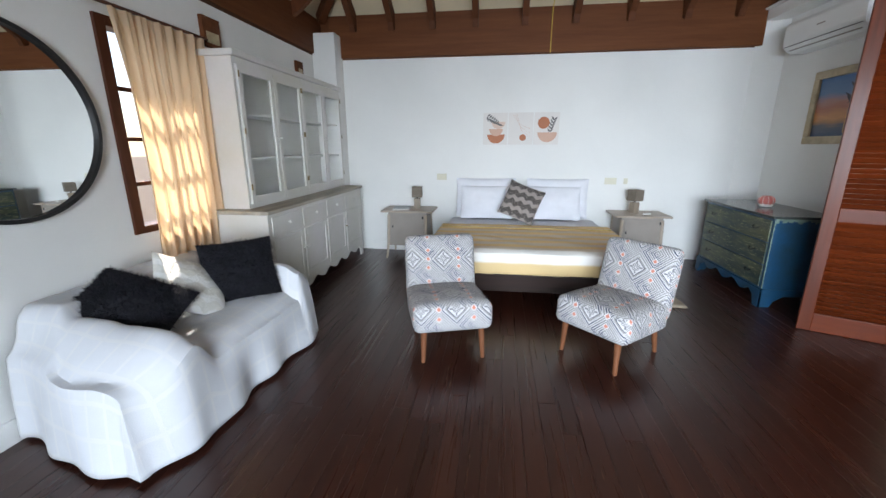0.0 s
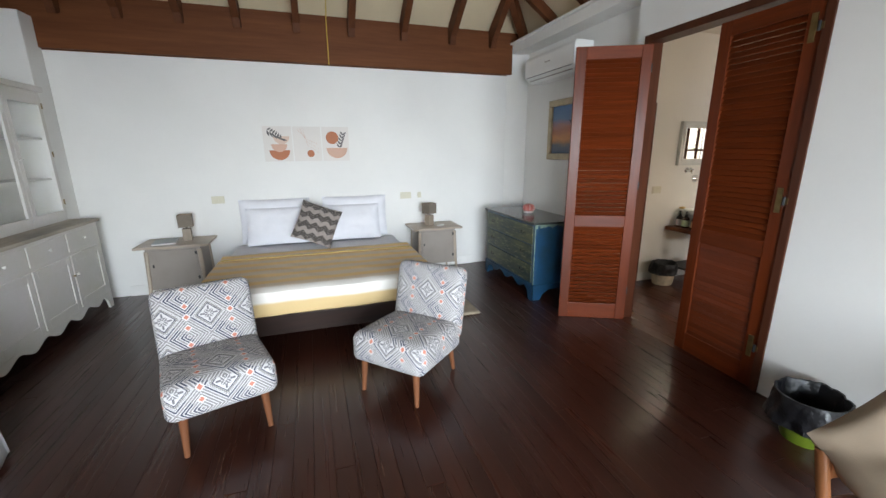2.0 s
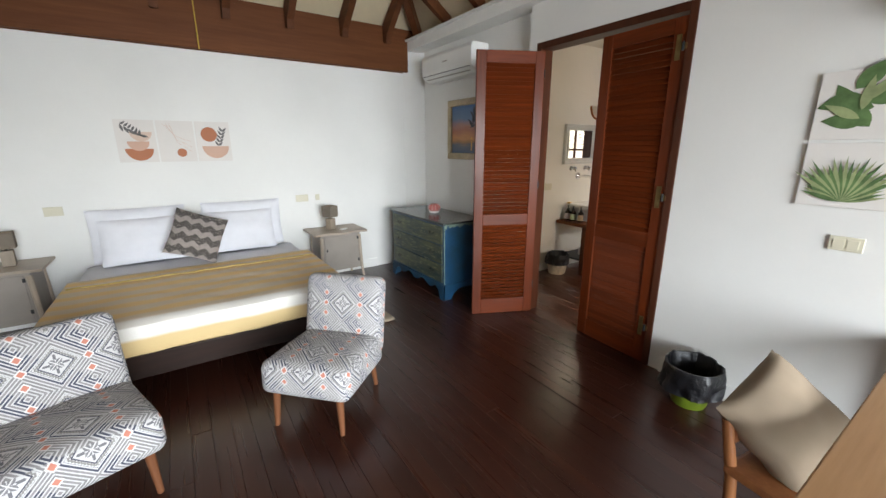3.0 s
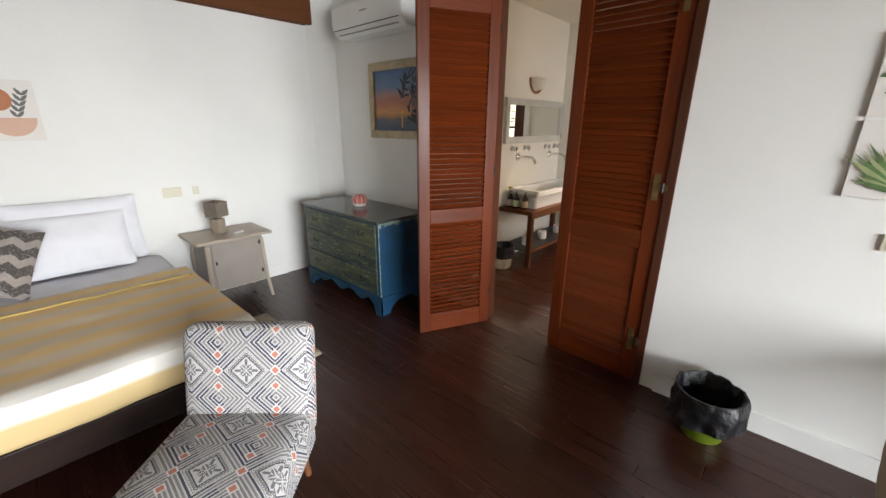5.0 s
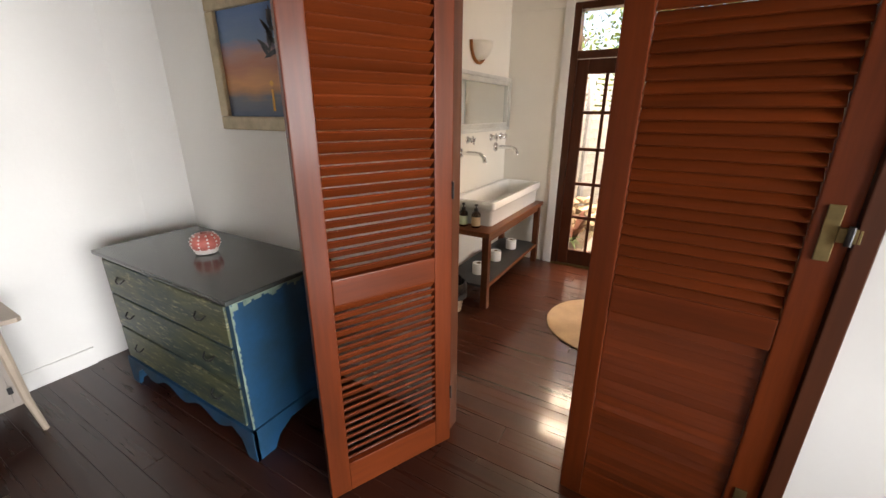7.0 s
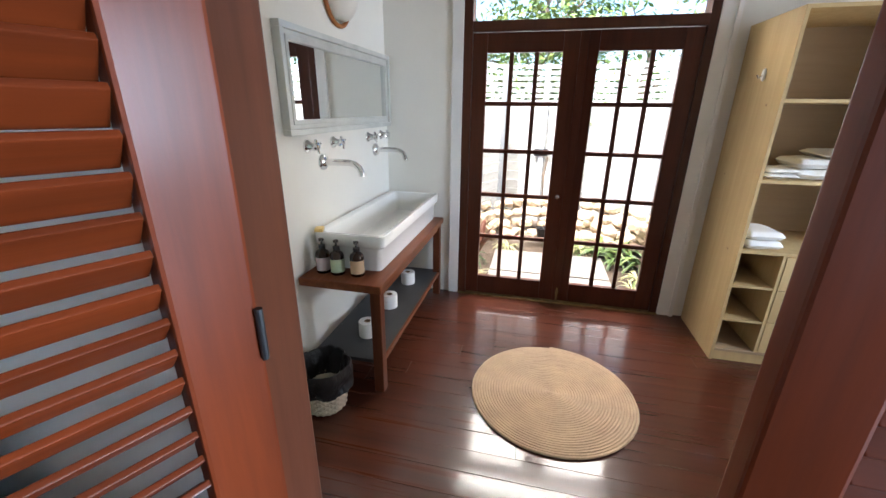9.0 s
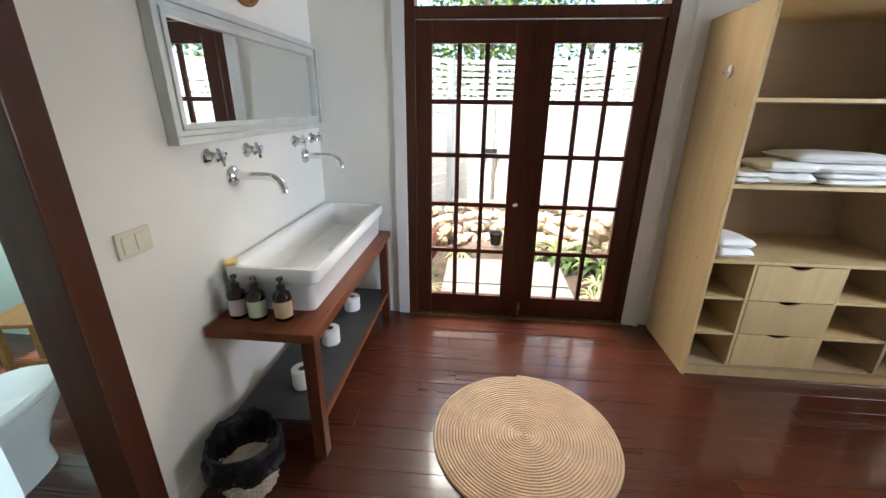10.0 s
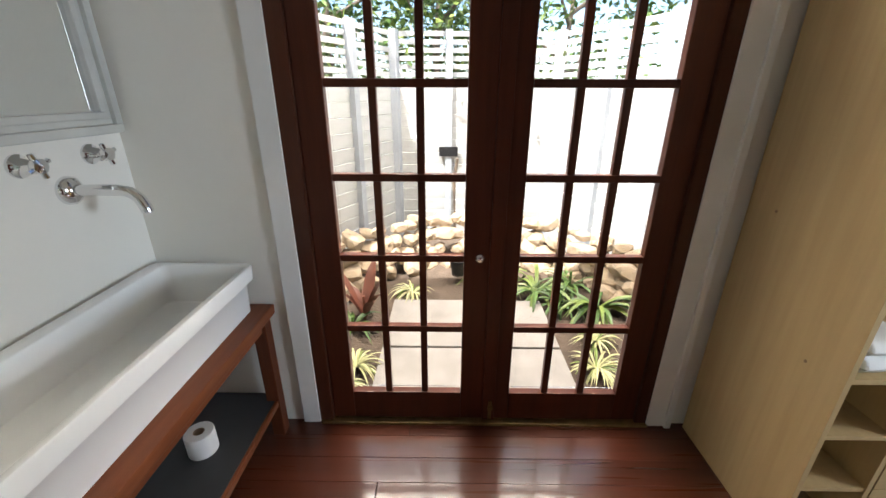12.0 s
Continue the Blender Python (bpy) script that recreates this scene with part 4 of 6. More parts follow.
def sofa():
    root = thing("sofa", "two-seat sofa covered by a rumpled white woven throw", "sofa")
    xb, xf, ya, yb = LX + 0.03, -1.10, 1.73, 3.20

    def sm(a, c_, x):
        q = max(0.0, min(1.0, (x - a) / (c_ - a)))
        return q * q * (3 - 2 * q)

    def top(x, y):
        back = 0.43 + 0.27 * (1 - sm(xb + 0.20, xb + 0.44, x)) + 0.03 * noise.noise((y * 2, 0, 3))
        seat = 0.43 + 0.03 * math.sin((x - xb) * 3.2)
        hump = 0.40 + 0.235 * math.sin(min(1.0, max(0.0, (y - ya) / 0.30)) * math.pi / 2)
        near_arm = seat + (hump - 0.05 * sm(xb + 0.3, xf, x) - seat) * (1 - sm(ya + 0.30, ya + 0.46, y))
        far_arm = sm(yb - 0.26, yb - 0.14, y) * (0.66 - 0.03 * sm(xb + 0.3, xf, x))
        rnd = 0.07 * sm(xf - 0.18, xf, x) ** 2 + 0.07 * sm(yb - 0.12, yb, y) ** 2
        wr = 0.013 * noise.noise((x * 5, y * 4, 0)) + 0.007 * noise.noise((x * 14, y * 9, 2))
        high = near_arm if y < ya + 0.46 else max(seat, far_arm)
        return max(min(back, 0.46 + 0.8 * max(0.0, y - ya)), high) - rnd + wr
    bm = bmesh.new()
    nu, nv, dr = 70, 100, 14

    def f(u, v):
        i, j = u * (nu - 1), v * (nv - 1)
        ix = min(i, nu - 1 - dr)
        jy = max(dr, min(nv - 1 - dr, j))
        y = ya + (yb - ya) * (jy - dr) / (nv - 1 - 2 * dr)
        xe = xf + 0.02 * math.sin(y * 5) - 0.17 * (1 - sm(ya - 0.02, ya + 0.26, y)) ** 1.5
        x = xb + (xe - xb) * ix / (nu - 1 - dr)
        z = top(x + 0.6 * (xf - xe) * ix / (nu - 1 - dr), y)
        k1, k2, k3 = max(0, i - (nu - 1 - dr)) / dr, max(0, dr - j) / dr, max(0, j - (nv - 1 - dr)) / dr
        k = max(k1, k2, k3)
        hem = 0.025 + 0.02 * noise.noise((x * 3, y * 3, 9))
        skew = 0.16 * sm(-1.45, -2.0, x) * (1 - sm(ya, ya + 0.3, y))
        y += skew
        fold = math.sin(y * 15 + 2 * noise.noise((y * 2, 0, 0))) * 0.022 * k1 + math.sin(x * 17) * 0.018 * max(k2, k3)
        flare = 0.045 * k ** 0.7
        if k1 > 0:
            x += (flare * (1 + 0.6 * math.sin(y * 4.3)) * k1 / max(k, 0.01) + fold)
        if k2 > 0:
            y -= flare * k2 / max(k, 0.01) * 0.9 + fold
        if k3 > 0:
            y += (0.5 * flare * k3 / max(k, 0.01) + fold * 0.6)
        return (x, y, z + (hem - z) * k)
    add_sheet(bm, nu, nv, f, lambda u, v: (u, v))
    cover = part("throw", bm, SOFA_CLOTH, root, smooth=True)
    so = cover.modifiers.new("thick", "SOLIDIFY")
    so.thickness = 0.008
    part("frame", boxes((xb + 0.06, xf - 0.35, ya + 0.22, yb - 0.10, 0.05, 0.33, 0.02)), TAUPE_PAINT, root)
    for x in (xb + 0.1, xf - 0.46):
        for y in (ya + 0.24, yb - 0.18):
            part("foot", boxes((x, x + 0.05, y, y + 0.05, 0, 0.06)), BED_WOOD, root)


sofa()
rng = random.Random(4)


def set_against(base, across, up):
    """A pose at base with x along across and z near up."""
    x_ = Vector(across).normalized()
    y_ = Vector(up).cross(x_).normalized()
    z_ = x_.cross(y_)
    return Matrix.Translation(base) @ Matrix((x_, y_, z_)).transposed().to_4x4()


for at, lab, mat_, w, d in ((set_against((-1.67, 2.06, 0.49), (0.51, 0.10, -0.17), (-0.10, 0.84, 0.52)), "black shaggy fur cushion lying on the sofa", BLACK_FUR, 0.54, 0.24),
                            (set_against((-1.36, 2.82, 0.44), (0.68, 0.73, 0.0), (-0.26, 0.24, 0.85)), "black shaggy fur cushion leaning on the sofa back", BLACK_FUR, 0.48, 0.17),
                            (set_against((-1.46, 2.44, 0.49), (0.20, 0.37, -0.25), (-0.34, 0.20, 0.40)), "white tufted zigzag cushion leaning on the sofa", ZIG_WHITE, 0.47, 0.14)):
    bm = cushion_mesh(w, 0.43, d, 20, seed=w * 50)
    if mat_ is BLACK_FUR:
        add_hairs(bm, 9000, 0.030, rng)
    else:
        add_hairs(bm, 900, 0.012, rng)
    solid("cushion", bm, mat_, lab, "cushion", at, "sofa cushions", True)


# ---- bedroom: slipper chairs ----
def slipper_chair(at):
    root = thing("slipper_chair", "armless chair in white cloth with navy, grey and coral diamonds", "chair", at, "patterned chairs")
    W = 0.565
    # seat: a soft block, its front at -y
    bm = bmesh.new()
    lay = bm.loops.layers.uv.verify()

    def block(bm, w, d, h, z0, y0, lean=0.0, bulge=0.02, n=14, seat=True):
        vs = {}
        r = 0.055

        def rnd(a, half):
            return max(-half, min(half, a))
        bmesh.ops.create_cube(bm, size=1.0)
        bmesh.ops.subdivide_edges(bm, edges=bm.edges[:], cuts=n - 1, use_grid_fill=True)
        for v in bm.verts:
            p = Vector((v.co.x * w, v.co.y * d, v.co.z * h))
            q = Vector((rnd(p.x, w / 2 - r), rnd(p.y, d / 2 - r), rnd(p.z, h / 2 - r)))
            e = p - q
            if e.length > 1e-6:
                p = q + e.normalized() * min(e.length, r)
            kx, ky, kz = 1 - (2 * p.x / w) ** 2, 1 - (2 * p.y / d) ** 2, 1 - (2 * p.z / h) ** 2
            if seat:
                p.z += bulge * max(0, kx) * max(0, ky) * (1 if p.z > 0 else 0)
            else:
                p.y += -bulge * max(0, kx) * max(0, kz) * (1 if p.y < 0 else -0.5)
            v.co = p
        for f in bm.faces:
            nrm = f.normal
            for lp in f.loops:
                c_ = lp.vert.co
                if abs(nrm.z) >= max(abs(nrm.x), abs(nrm.y)):
                    lp[lay].uv = (c_.x + 0.107, c_.y)
                elif abs(nrm.y) >= abs(nrm.x):
                    lp[lay].uv = (c_.x + 0.107, c_.z + 0.05)
                else:
                    lp[lay].uv = (c_.y, c_.z + 0.05)
        m = Matrix.Translation((0, y0, z0)) @ pose(0, 0, 0, lean) @ Matrix.Translation((0, 0, h / 2))
        bmesh.ops.transform(bm, matrix=m, verts=bm.verts)
    block(bm, W, 0.58, 0.21, 0.215, -0.02, -3, 0.028)
    part("seat", bm, CHAIR_CLOTH, root, smooth=True)
    bm = bmesh.new()
    lay = bm.loops.layers.uv.verify()
    block(bm, W, 0.13, 0.53, 0.27, 0.235, -13, 0.02, seat=False)
    part("backrest", bm, CHAIR_CLOTH, root, smooth=True)
    for sx_ in (-1, 1):
        for yy, tip in ((-0.25, -0.015), (0.22, 0.045)):
            part("leg", tube([(sx_ * 0.205, yy, 0.235), (sx_ * 0.215, yy + tip, 0.004)], 0.024, 12, 0.015), LEG_WOOD, root, smooth=True)
    return root


slipper_chair(pose(0.005, 3.21, 0, 0, 0, 17.6))
slipper_chair(pose(1.215, 3.245, 0, 0, 0, -46))


# ---- bedroom: bed ----
def bed():
    root = thing("bed", "king-size bed with a low near-black wooden frame", "bed")
    x0, x1, y0, y1 = -0.30, 1.66, 3.97, 5.90
    part("side_rail", boxes((x0, x0 + 0.04, y0 + 0.04, y1, 0.17, 0.31, 0.005)), BED_WOOD, root)
    part("side_rail", boxes((x1 - 0.04, x1, y0 + 0.04, y1, 0.17, 0.31, 0.005)), BED_WOOD, root)
    part("foot_rail", boxes((x0, x1, y0, y0 + 0.04, 0.16, 0.325, 0.006)), BED_WOOD, root)
    part("platform", boxes((x0 + 0.04, x1 - 0.04, y0 + 0.04, y1, 0.25, 0.30)), BED_WOOD, root)
    for x in (x0 + 0.10, x1 - 0.18):
        for y in (y0 + 0.30, y1 - 0.2):
            part("leg", boxes((x, x + 0.08, y, y + 0.08, 0, 0.25, 0.004)), BED_WOOD, root)
    part("mattress", boxes((x0 + 0.03, x1 - 0.03, y0 + 0.05, y1 - 0.02, 0.302, 0.53, 0.05)), LINEN, root, smooth=True)
    # blanket: over the top and down three sides
    bm = bmesh.new()
    head = 5.26
    L, drop = head - (y0 + 0.03), 0.22
    tot = L + drop
    wx = (x1 - x0) / 2 + 0.012
    cx = (x0 + x1) / 2

    def f(u, v):
        s = v * tot
        a = (u * 2 - 1) * (wx + 0.20)
        over = max(0.0, abs(a) - wx)
        x = cx + math.copysign(min(abs(a), wx), a) + math.copysign(0.02 * min(1, over * 10), a) * (1 if over else 0)
        if s < L:
            y, z = head - s, 0.547
        else:
            y, z = head - L - 0.016 - 0.008 * math.sin(x * 9), 0.547 - (s - L)
        e = min(1.0, max(0.0, 1 - min(abs(s - L), 0.05) / 0.05)) * 0.012
        z -= e
        if over:
            z = min(z, 0.547 - over * 0.98)
        z += 0.007 * noise.noise((x * 3, y * 4, 0)) + 0.004 * noise.noise((x * 9, y * 9, 4))
        return (x, y, z)
    add_sheet(bm, 70, 80, f, lambda u, v: (u, v))
    ob = solid("blanket", bm, BLANKET, "yellow and tan striped blanket spread over the bed", "blanket", smooth=True)
    so = ob.modifiers.new("thick", "SOLIDIFY")
    so.thickness, so.offset = 0.010, 0
    # the hemmed fold across the blanket
    bm = tube([(x0 + 0.02 + (x1 - x0 - 0.04) * i / 24, 5.02 + 0.006 * math.sin(i), 0.558 + 0.003 * math.sin(i * 1.7)) for i in range(25)], 0.006, 8)
    part("hem", bm, surface("yellow_hem", (0.66, 0.46, 0.14), 0.9), ob, smooth=True)


bed()
for x, y, z, w, tilt, rz in ((0.20, 5.82, 0.55, 0.80, -8, 1.5), (1.14, 5.82, 0.55, 0.80, -8, -2), (0.22, 5.66, 0.548, 0.68, -20, 2), (1.08, 5.66, 0.548, 0.70, -20, -2)):
    solid("pillow", cushion_mesh(w, 0.52 if tilt > -10 else 0.45, 0.16, 22, 0.5, 0.03, x * 9), LINEN, "plump white pillow propped against the wall at the bed head", "pillow", pose(x, y, z, tilt, 0, rz), "bed pillows", True)
bm = cushion_mesh(0.46, 0.46, 0.15, 20, seed=7)
add_hairs(bm, 3000, 0.016, rng)
solid("cushion", bm, ZIG_GREY, "grey-brown zigzag fur cushion set askew on the pillows", "cushion", Matrix.Translation((0.66, 5.46, 0.80)) @ pose(0, 0, 0, -22) @ pose(0, 0, 0, 0, 22) @ Matrix.Translation((0, 0, -0.23)), smooth=True)


def nightstand(at):
    root = thing("nightstand", "taupe painted bedside cabinet with a shaped top and splayed legs", "nightstand", at, "bedside cabinets")
    bm = bmesh.new()
    pts = []
    for i in range(41):
        u = i / 40
        x = -0.345 + 0.69 * u
        pts.append((x, -0.045 * (0.5 + 0.5 * math.cos((u - 0.5) * 4 * math.pi)) * (1 if 0.2 < u < 0.8 else 0.6) + (0.015 if u in (0, 1) else 0)))
    pts += [(0.345, 0.46), (-0.345, 0.46)]
    extrude_outline(bm, pts, 0.022, Matrix(((1, 0, 0, 0), (0, 0, 1, 0), (0, 1, 0, 0.635), (0, 0, 0, 1))))
    part("top", bm, TAUPE_TOP, root)
    part("body", boxes((-0.255, 0.255, 0.03, 0.44, 0.18, 0.635, 0.004)), TAUPE_PAINT, root)
    d = part("door", boxes((-0.215, 0.215, 0.016, 0.03, 0.21, 0.61, 0.004)), TAUPE_PAINT, root)
    for z in (0.27, 0.55):
        part("hinge", boxes((0.205, 0.225, 0.008, 0.016, z, z + 0.035, 0.002)), BLACK_METAL, d)
    part("latch", boxes((-0.20, -0.185, 0.006, 0.016, 0.43, 0.46, 0.002)), BLACK_METAL, d)
    for sx_ in (-1, 1):
        for y, k in ((0.04, -1), (0.43, 1)):
            part("leg", tube([(sx_ * 0.245, y, 0.60), (sx_ * 0.262, y + 0.012 * k, 0.20), (sx_ * 0.285, y + 0.03 * k, 0.0)], 0.024, 8, 0.014), TAUPE_TOP, root)
    return root


nightstand(pose(-0.825, 5.47, 0))
nightstand(pose(2.13, 5.46, 0) @ Matrix.Diagonal((0.95, 1, 1, 1)))


def table_lamp(at):
    root = thing("table_lamp", "small bedside lamp with a woven grey-brown square shade", "lamp", at, "bedside lamps")
    part("base", boxes((-0.042, 0.042, -0.042, 0.042, 0, 0.135, 0.006)), LAMP_BASE, root)
    part("stem", tube([(0, 0, 0.13), (0, 0, 0.17)], 0.010), BLACK_METAL, root)
    s = 0.068
    prof_ = []
    for i in range(13):
        z = 0.155 + i * 0.0105
        prof_ += [(s * 1.414, z), (s * 1.414, z + 0.0075), (s * 1.37, z + 0.008), (s * 1.37, z + 0.010)]
    prof_ += [(s * 1.30, 0.2915), (s * 1.30, 0.155), (s * 1.414, 0.155)]
    bm = lathe(prof_, 4, pose(0, 0, 0, 0, 0, 45))
    sh = part("shade", bm, SHADE_CLOTH, root)
    part("lining", boxes((-s + 0.007, s - 0.007, -s + 0.007, -s + 0.009, 0.155, 0.288), (-s + 0.007, s - 0.007, s - 0.009, s - 0.007, 0.155, 0.288), (-s + 0.007, -s + 0.009, -s + 0.009, s - 0.009, 0.155, 0.288),
                         (s - 0.009, s - 0.007, -s + 0.009, s - 0.009, 0.155, 0.288)), TAN_CLOTH, sh)


table_lamp(pose(-0.73, 5.74, 0.657, 0, 0, 8))
table_lamp(pose(2.09, 5.72, 0.657, 0, 0, 28))
solid("lamp_switch", boxes((-0.05, 0.05, -0.018, 0.018, 0, 0.014, 0.005)), PLASTIC_WHITE, "white inline switch lying on the bedside cabinet", "switch", pose(2.21, 5.60, 0.657, 0, 0, 25))
bk = thing("book", "thin grey magazine lying on the bedside cabinet", "book", pose(-1.02, 5.52, 0.657, 0, 0, 8))
part("cover", boxes((0, 0.22, 0, 0.29, 0, 0.003), (0, 0.22, 0, 0.29, 0.015, 0.018)), BOOK, bk)
part("pages", boxes((0.002, 0.216, 0.003, 0.287, 0.003, 0.015)), PRINT_PAPER, bk)


def sockets(x, y, z, w, h, facing, material=PLASTIC_CREAM, slots=2, lab="cream plastic wall socket plate"):
    """A wall plate that looks along facing ('-y' or '-x')."""
    root = thing("wall_socket", lab, "socket", pose(x, y, z, 0, 0, 0 if facing == "-y" else -90), "wall plates")
    part("plate", boxes((-w / 2, w / 2, -0.011, 0, -h / 2, h / 2, 0.004)), material, root)
    for k in range(slots):
        a = -w / 2 + 0.014 + k * (w - 0.028) / slots
        part("insert", boxes((a + 0.003, a + (w - 0.028) / slots - 0.003, -0.014, -0.010, -h / 2 + 0.014, h / 2 - 0.014, 0.002)), material, root)


sockets(-0.42, BY - 0.001, 1.07, 0.135, 0.085, "-y")
sockets(1.83, BY - 0.001, 1.035, 0.150, 0.085, "-y")
sockets(2.02, BY - 0.001, 1.035, 0.050, 0.075, "-y", PLASTIC_CREAM, 1, "small cream plastic wall plate")
sockets(RX - 0.001, 1.42, 1.16, 0.135, 0.075, "-x", PLASTIC_CREAM, 2, "cream double light switch plate")
sockets(4.60, TY - 0.001, 1.14, 0.135, 0.085, "-y", PLASTIC_CREAM, 2, "cream plastic socket plate above the vanity")


# ---- bedroom: wall pictures ----
def print_base(name, label, at, w, h, group, paper=PRINT_PAPER):
    root = thing(name, label, "picture", at, group)
    part("canvas", boxes((0, w, -0.014, 0, 0, h, 0.002)), paper, root)
    return root


def disc(cx, cz, r, y, a0=0, a1=360, n=28):
    bm = bmesh.new()
    pts = [(cx + r * math.cos(radians(a0 + (a1 - a0) * i / n)), cz + r * math.sin(radians(a0 + (a1 - a0) * i / n))) for i in range(n + (0 if a1 - a0 == 360 else 1))]
    extrude_outline(bm, pts, 0.0015, Matrix.Translation((0, y, 0)))
    return bm


def leaf_shape(bm, x, z, ang, L, w, y, n=8):
    d, s = Vector((math.cos(ang), 0, math.sin(ang))), Vector((-math.sin(ang), 0, math.cos(ang)))
    a = [Vector((x, y, z)) + d * L * i / n + s * w * math.sin(math.pi * (i / n) ** 0.8) for i in range(n + 1)]
    c_ = [Vector((x, y, z)) + d * L * i / n - s * w * math.sin(math.pi * (i / n) ** 0.8) for i in range(n - 1, 0, -1)]
    bm.faces.new([bm.verts.new(p) for p in a + c_])


PW, PH, PZ = 0.318, 0.405, 1.503
p1 = print_base("art_print", "abstract print of blush bowls and a grey leaf sprig", pose(0.14, BY - 0.001, PZ), PW, PH, "prints above the bed")
part("bowl", disc(0.17, 0.13, 0.115, -0.0165, 180, 360), TERRACOTTA, p1)
part("bowl", disc(0.17, 0.20, 0.09, -0.0180, 180, 360), BLUSH, p1)
part("bowl", disc(0.20, 0.29, 0.09, -0.0195, 180, 360), surface("pale_blush_print", (0.70, 0.53, 0.43), 0.8, vary=0.04), p1)
bm = bmesh.new()
for i in range(6):
    leaf_shape(bm, 0.05 + 0.028 * i, 0.36 - 0.02 * i, radians(-75 + 12 * i), 0.075, 0.012, -0.0215)
    leaf_shape(bm, 0.05 + 0.028 * i, 0.36 - 0.02 * i, radians(30 + 10 * i), 0.055, 0.010, -0.0222)
part("sprig", bm, CHARCOAL, p1)
p2 = print_base("art_print", "pale abstract print with faint lines and one terracotta dot", pose(0.472, BY - 0.001, PZ), PW, PH, "prints above the bed")
part("dot", disc(0.19, 0.09, 0.042, -0.0165), TERRACOTTA, p2)
bm = bmesh.new()
for i in range(3):
    add_tube(bm, [(0.05 + 0.03 * i, -0.0155, 0.38), (0.16, -0.0155, 0.25 - 0.03 * i), (0.28, -0.0155, 0.20 - 0.05 * i)], 0.0012, 5)
part("lines", bm, BLUSH, p2)
p3 = print_base("art_print", "abstract print of a terracotta sun, bowl and grey twig", pose(0.804, BY - 0.001, PZ), PW, PH, "prints above the bed")
part("sun_disc", disc(0.12, 0.275, 0.075, -0.0165), TERRACOTTA, p3)
part("bowl", disc(0.17, 0.155, 0.125, -0.0165, 180, 360), BLUSH, p3)
bm = bmesh.new()
for i in range(5):
    leaf_shape(bm, 0.20 + 0.012 * i, 0.16 + 0.036 * i, radians(120), 0.06, 0.011, -0.018)
    leaf_shape(bm, 0.20 + 0.012 * i, 0.16 + 0.036 * i, radians(45), 0.06, 0.011, -0.018)
part("twig", bm, CHARCOAL, p3)

# sunset painting on the recessed wall
pt = thing("painting", "sunset seascape with a palm in a whitewashed gold frame", "painting", pose(RX2 - 0.002, 5.23, 1.50, 0, 0, -90))
PWD, PHT, fw = 0.94, 0.70, 0.075
for a in ((0, PWD, 0, fw), (0, PWD, PHT - fw, PHT), (0, fw, fw, PHT - fw), (PWD - fw, PWD, fw, PHT - fw)):
    part("frame", boxes((a[0], a[1], -0.034, 0, a[2], a[3], 0.010)), GOLD_FRAME, pt)
cv = part("canvas", boxes((0, PWD - 2 * fw, -0.012, -0.004, 0, PHT - 2 * fw)), SUNSET, pt, at=pose(fw, 0, fw))
part("sun_disc", disc(0.40, 0.17, 0.014, -0.0145), SUN_PAINT, cv)
part("glint", boxes((0.392, 0.408, -0.0145, -0.0125, 0.03, 0.14)), SUN_PAINT, cv)
bm = bmesh.new()
for i in range(5):
    add_tube(bm, [(0.60 + 0.012 * i, -0.0135, 0.04), (0.58 + 0.02 * i, -0.0135, 0.22), (0.50 + 0.06 * i, -0.0135, 0.38)], 0.007, 5, 0.004)
r2 = random.Random(8)
for i in range(60):
    leaf_shape(bm, 0.56 + r2.uniform(-0.14, 0.18), 0.36 + r2.uniform(-0.10, 0.14), r2.uniform(0, 6.28), r2.uniform(0.05, 0.13), 0.012, -0.0152)
for i in range(40):
    leaf_shape(bm, 0.60 + r2.uniform(-0.12, 0.18), 0.12 + r2.uniform(-0.06, 0.08), r2.uniform(0, 6.28), 0.06, 0.014, -0.0152)
part("palm", bm, PALM_PAINT, cv)

# botanical canvases on the door wall
for row, (z0, h) in enumerate(((1.685, 0.33), (1.345, 0.325))):
    for col in range(2):
        w = 0.35
        pc = print_base("leaf_print", ("square canvas of broad green banana leaves" if (row + col) % 2 == 0 else "square canvas of a pale green fan palm"),
                        pose(RX - 0.001, 1.66 - col * 0.362, z0, 0, 0, -90), w, h, "leaf canvases")
        bm, bm2 = bmesh.new(), bmesh.new()
        r3 = random.Random(20 + row * 3 + col)
        if (row + col) % 2 == 0:
            for i in range(7):
                leaf_shape(bm, w / 2 + r3.uniform(-0.05, 0.05), 0.06 + 0.03 * i, radians(r3.uniform(-20, 200)), 0.17, 0.040, -0.0155 - 0.0004 * i)
            for i in range(3):
                leaf_shape(bm2, w / 2, 0.10 + 0.04 * i, radians(r3.uniform(20, 160)), 0.16, 0.022, -0.019 - 0.0004 * i)
        else:
            for i in range(24):
                leaf_shape(bm if i % 2 else bm2, w / 2, 0.03, radians(12 + 6.6 * i), r3.uniform(0.20, 0.27) if 30 < 12 + 6.6 * i < 150 else 0.165, 0.011, -0.0155 - 0.0003 * i)
        part("leaf", bm, LEAF_PRINT, pc)
        part("pale_leaf", bm2, LEAF_PRINT_PALE, pc)


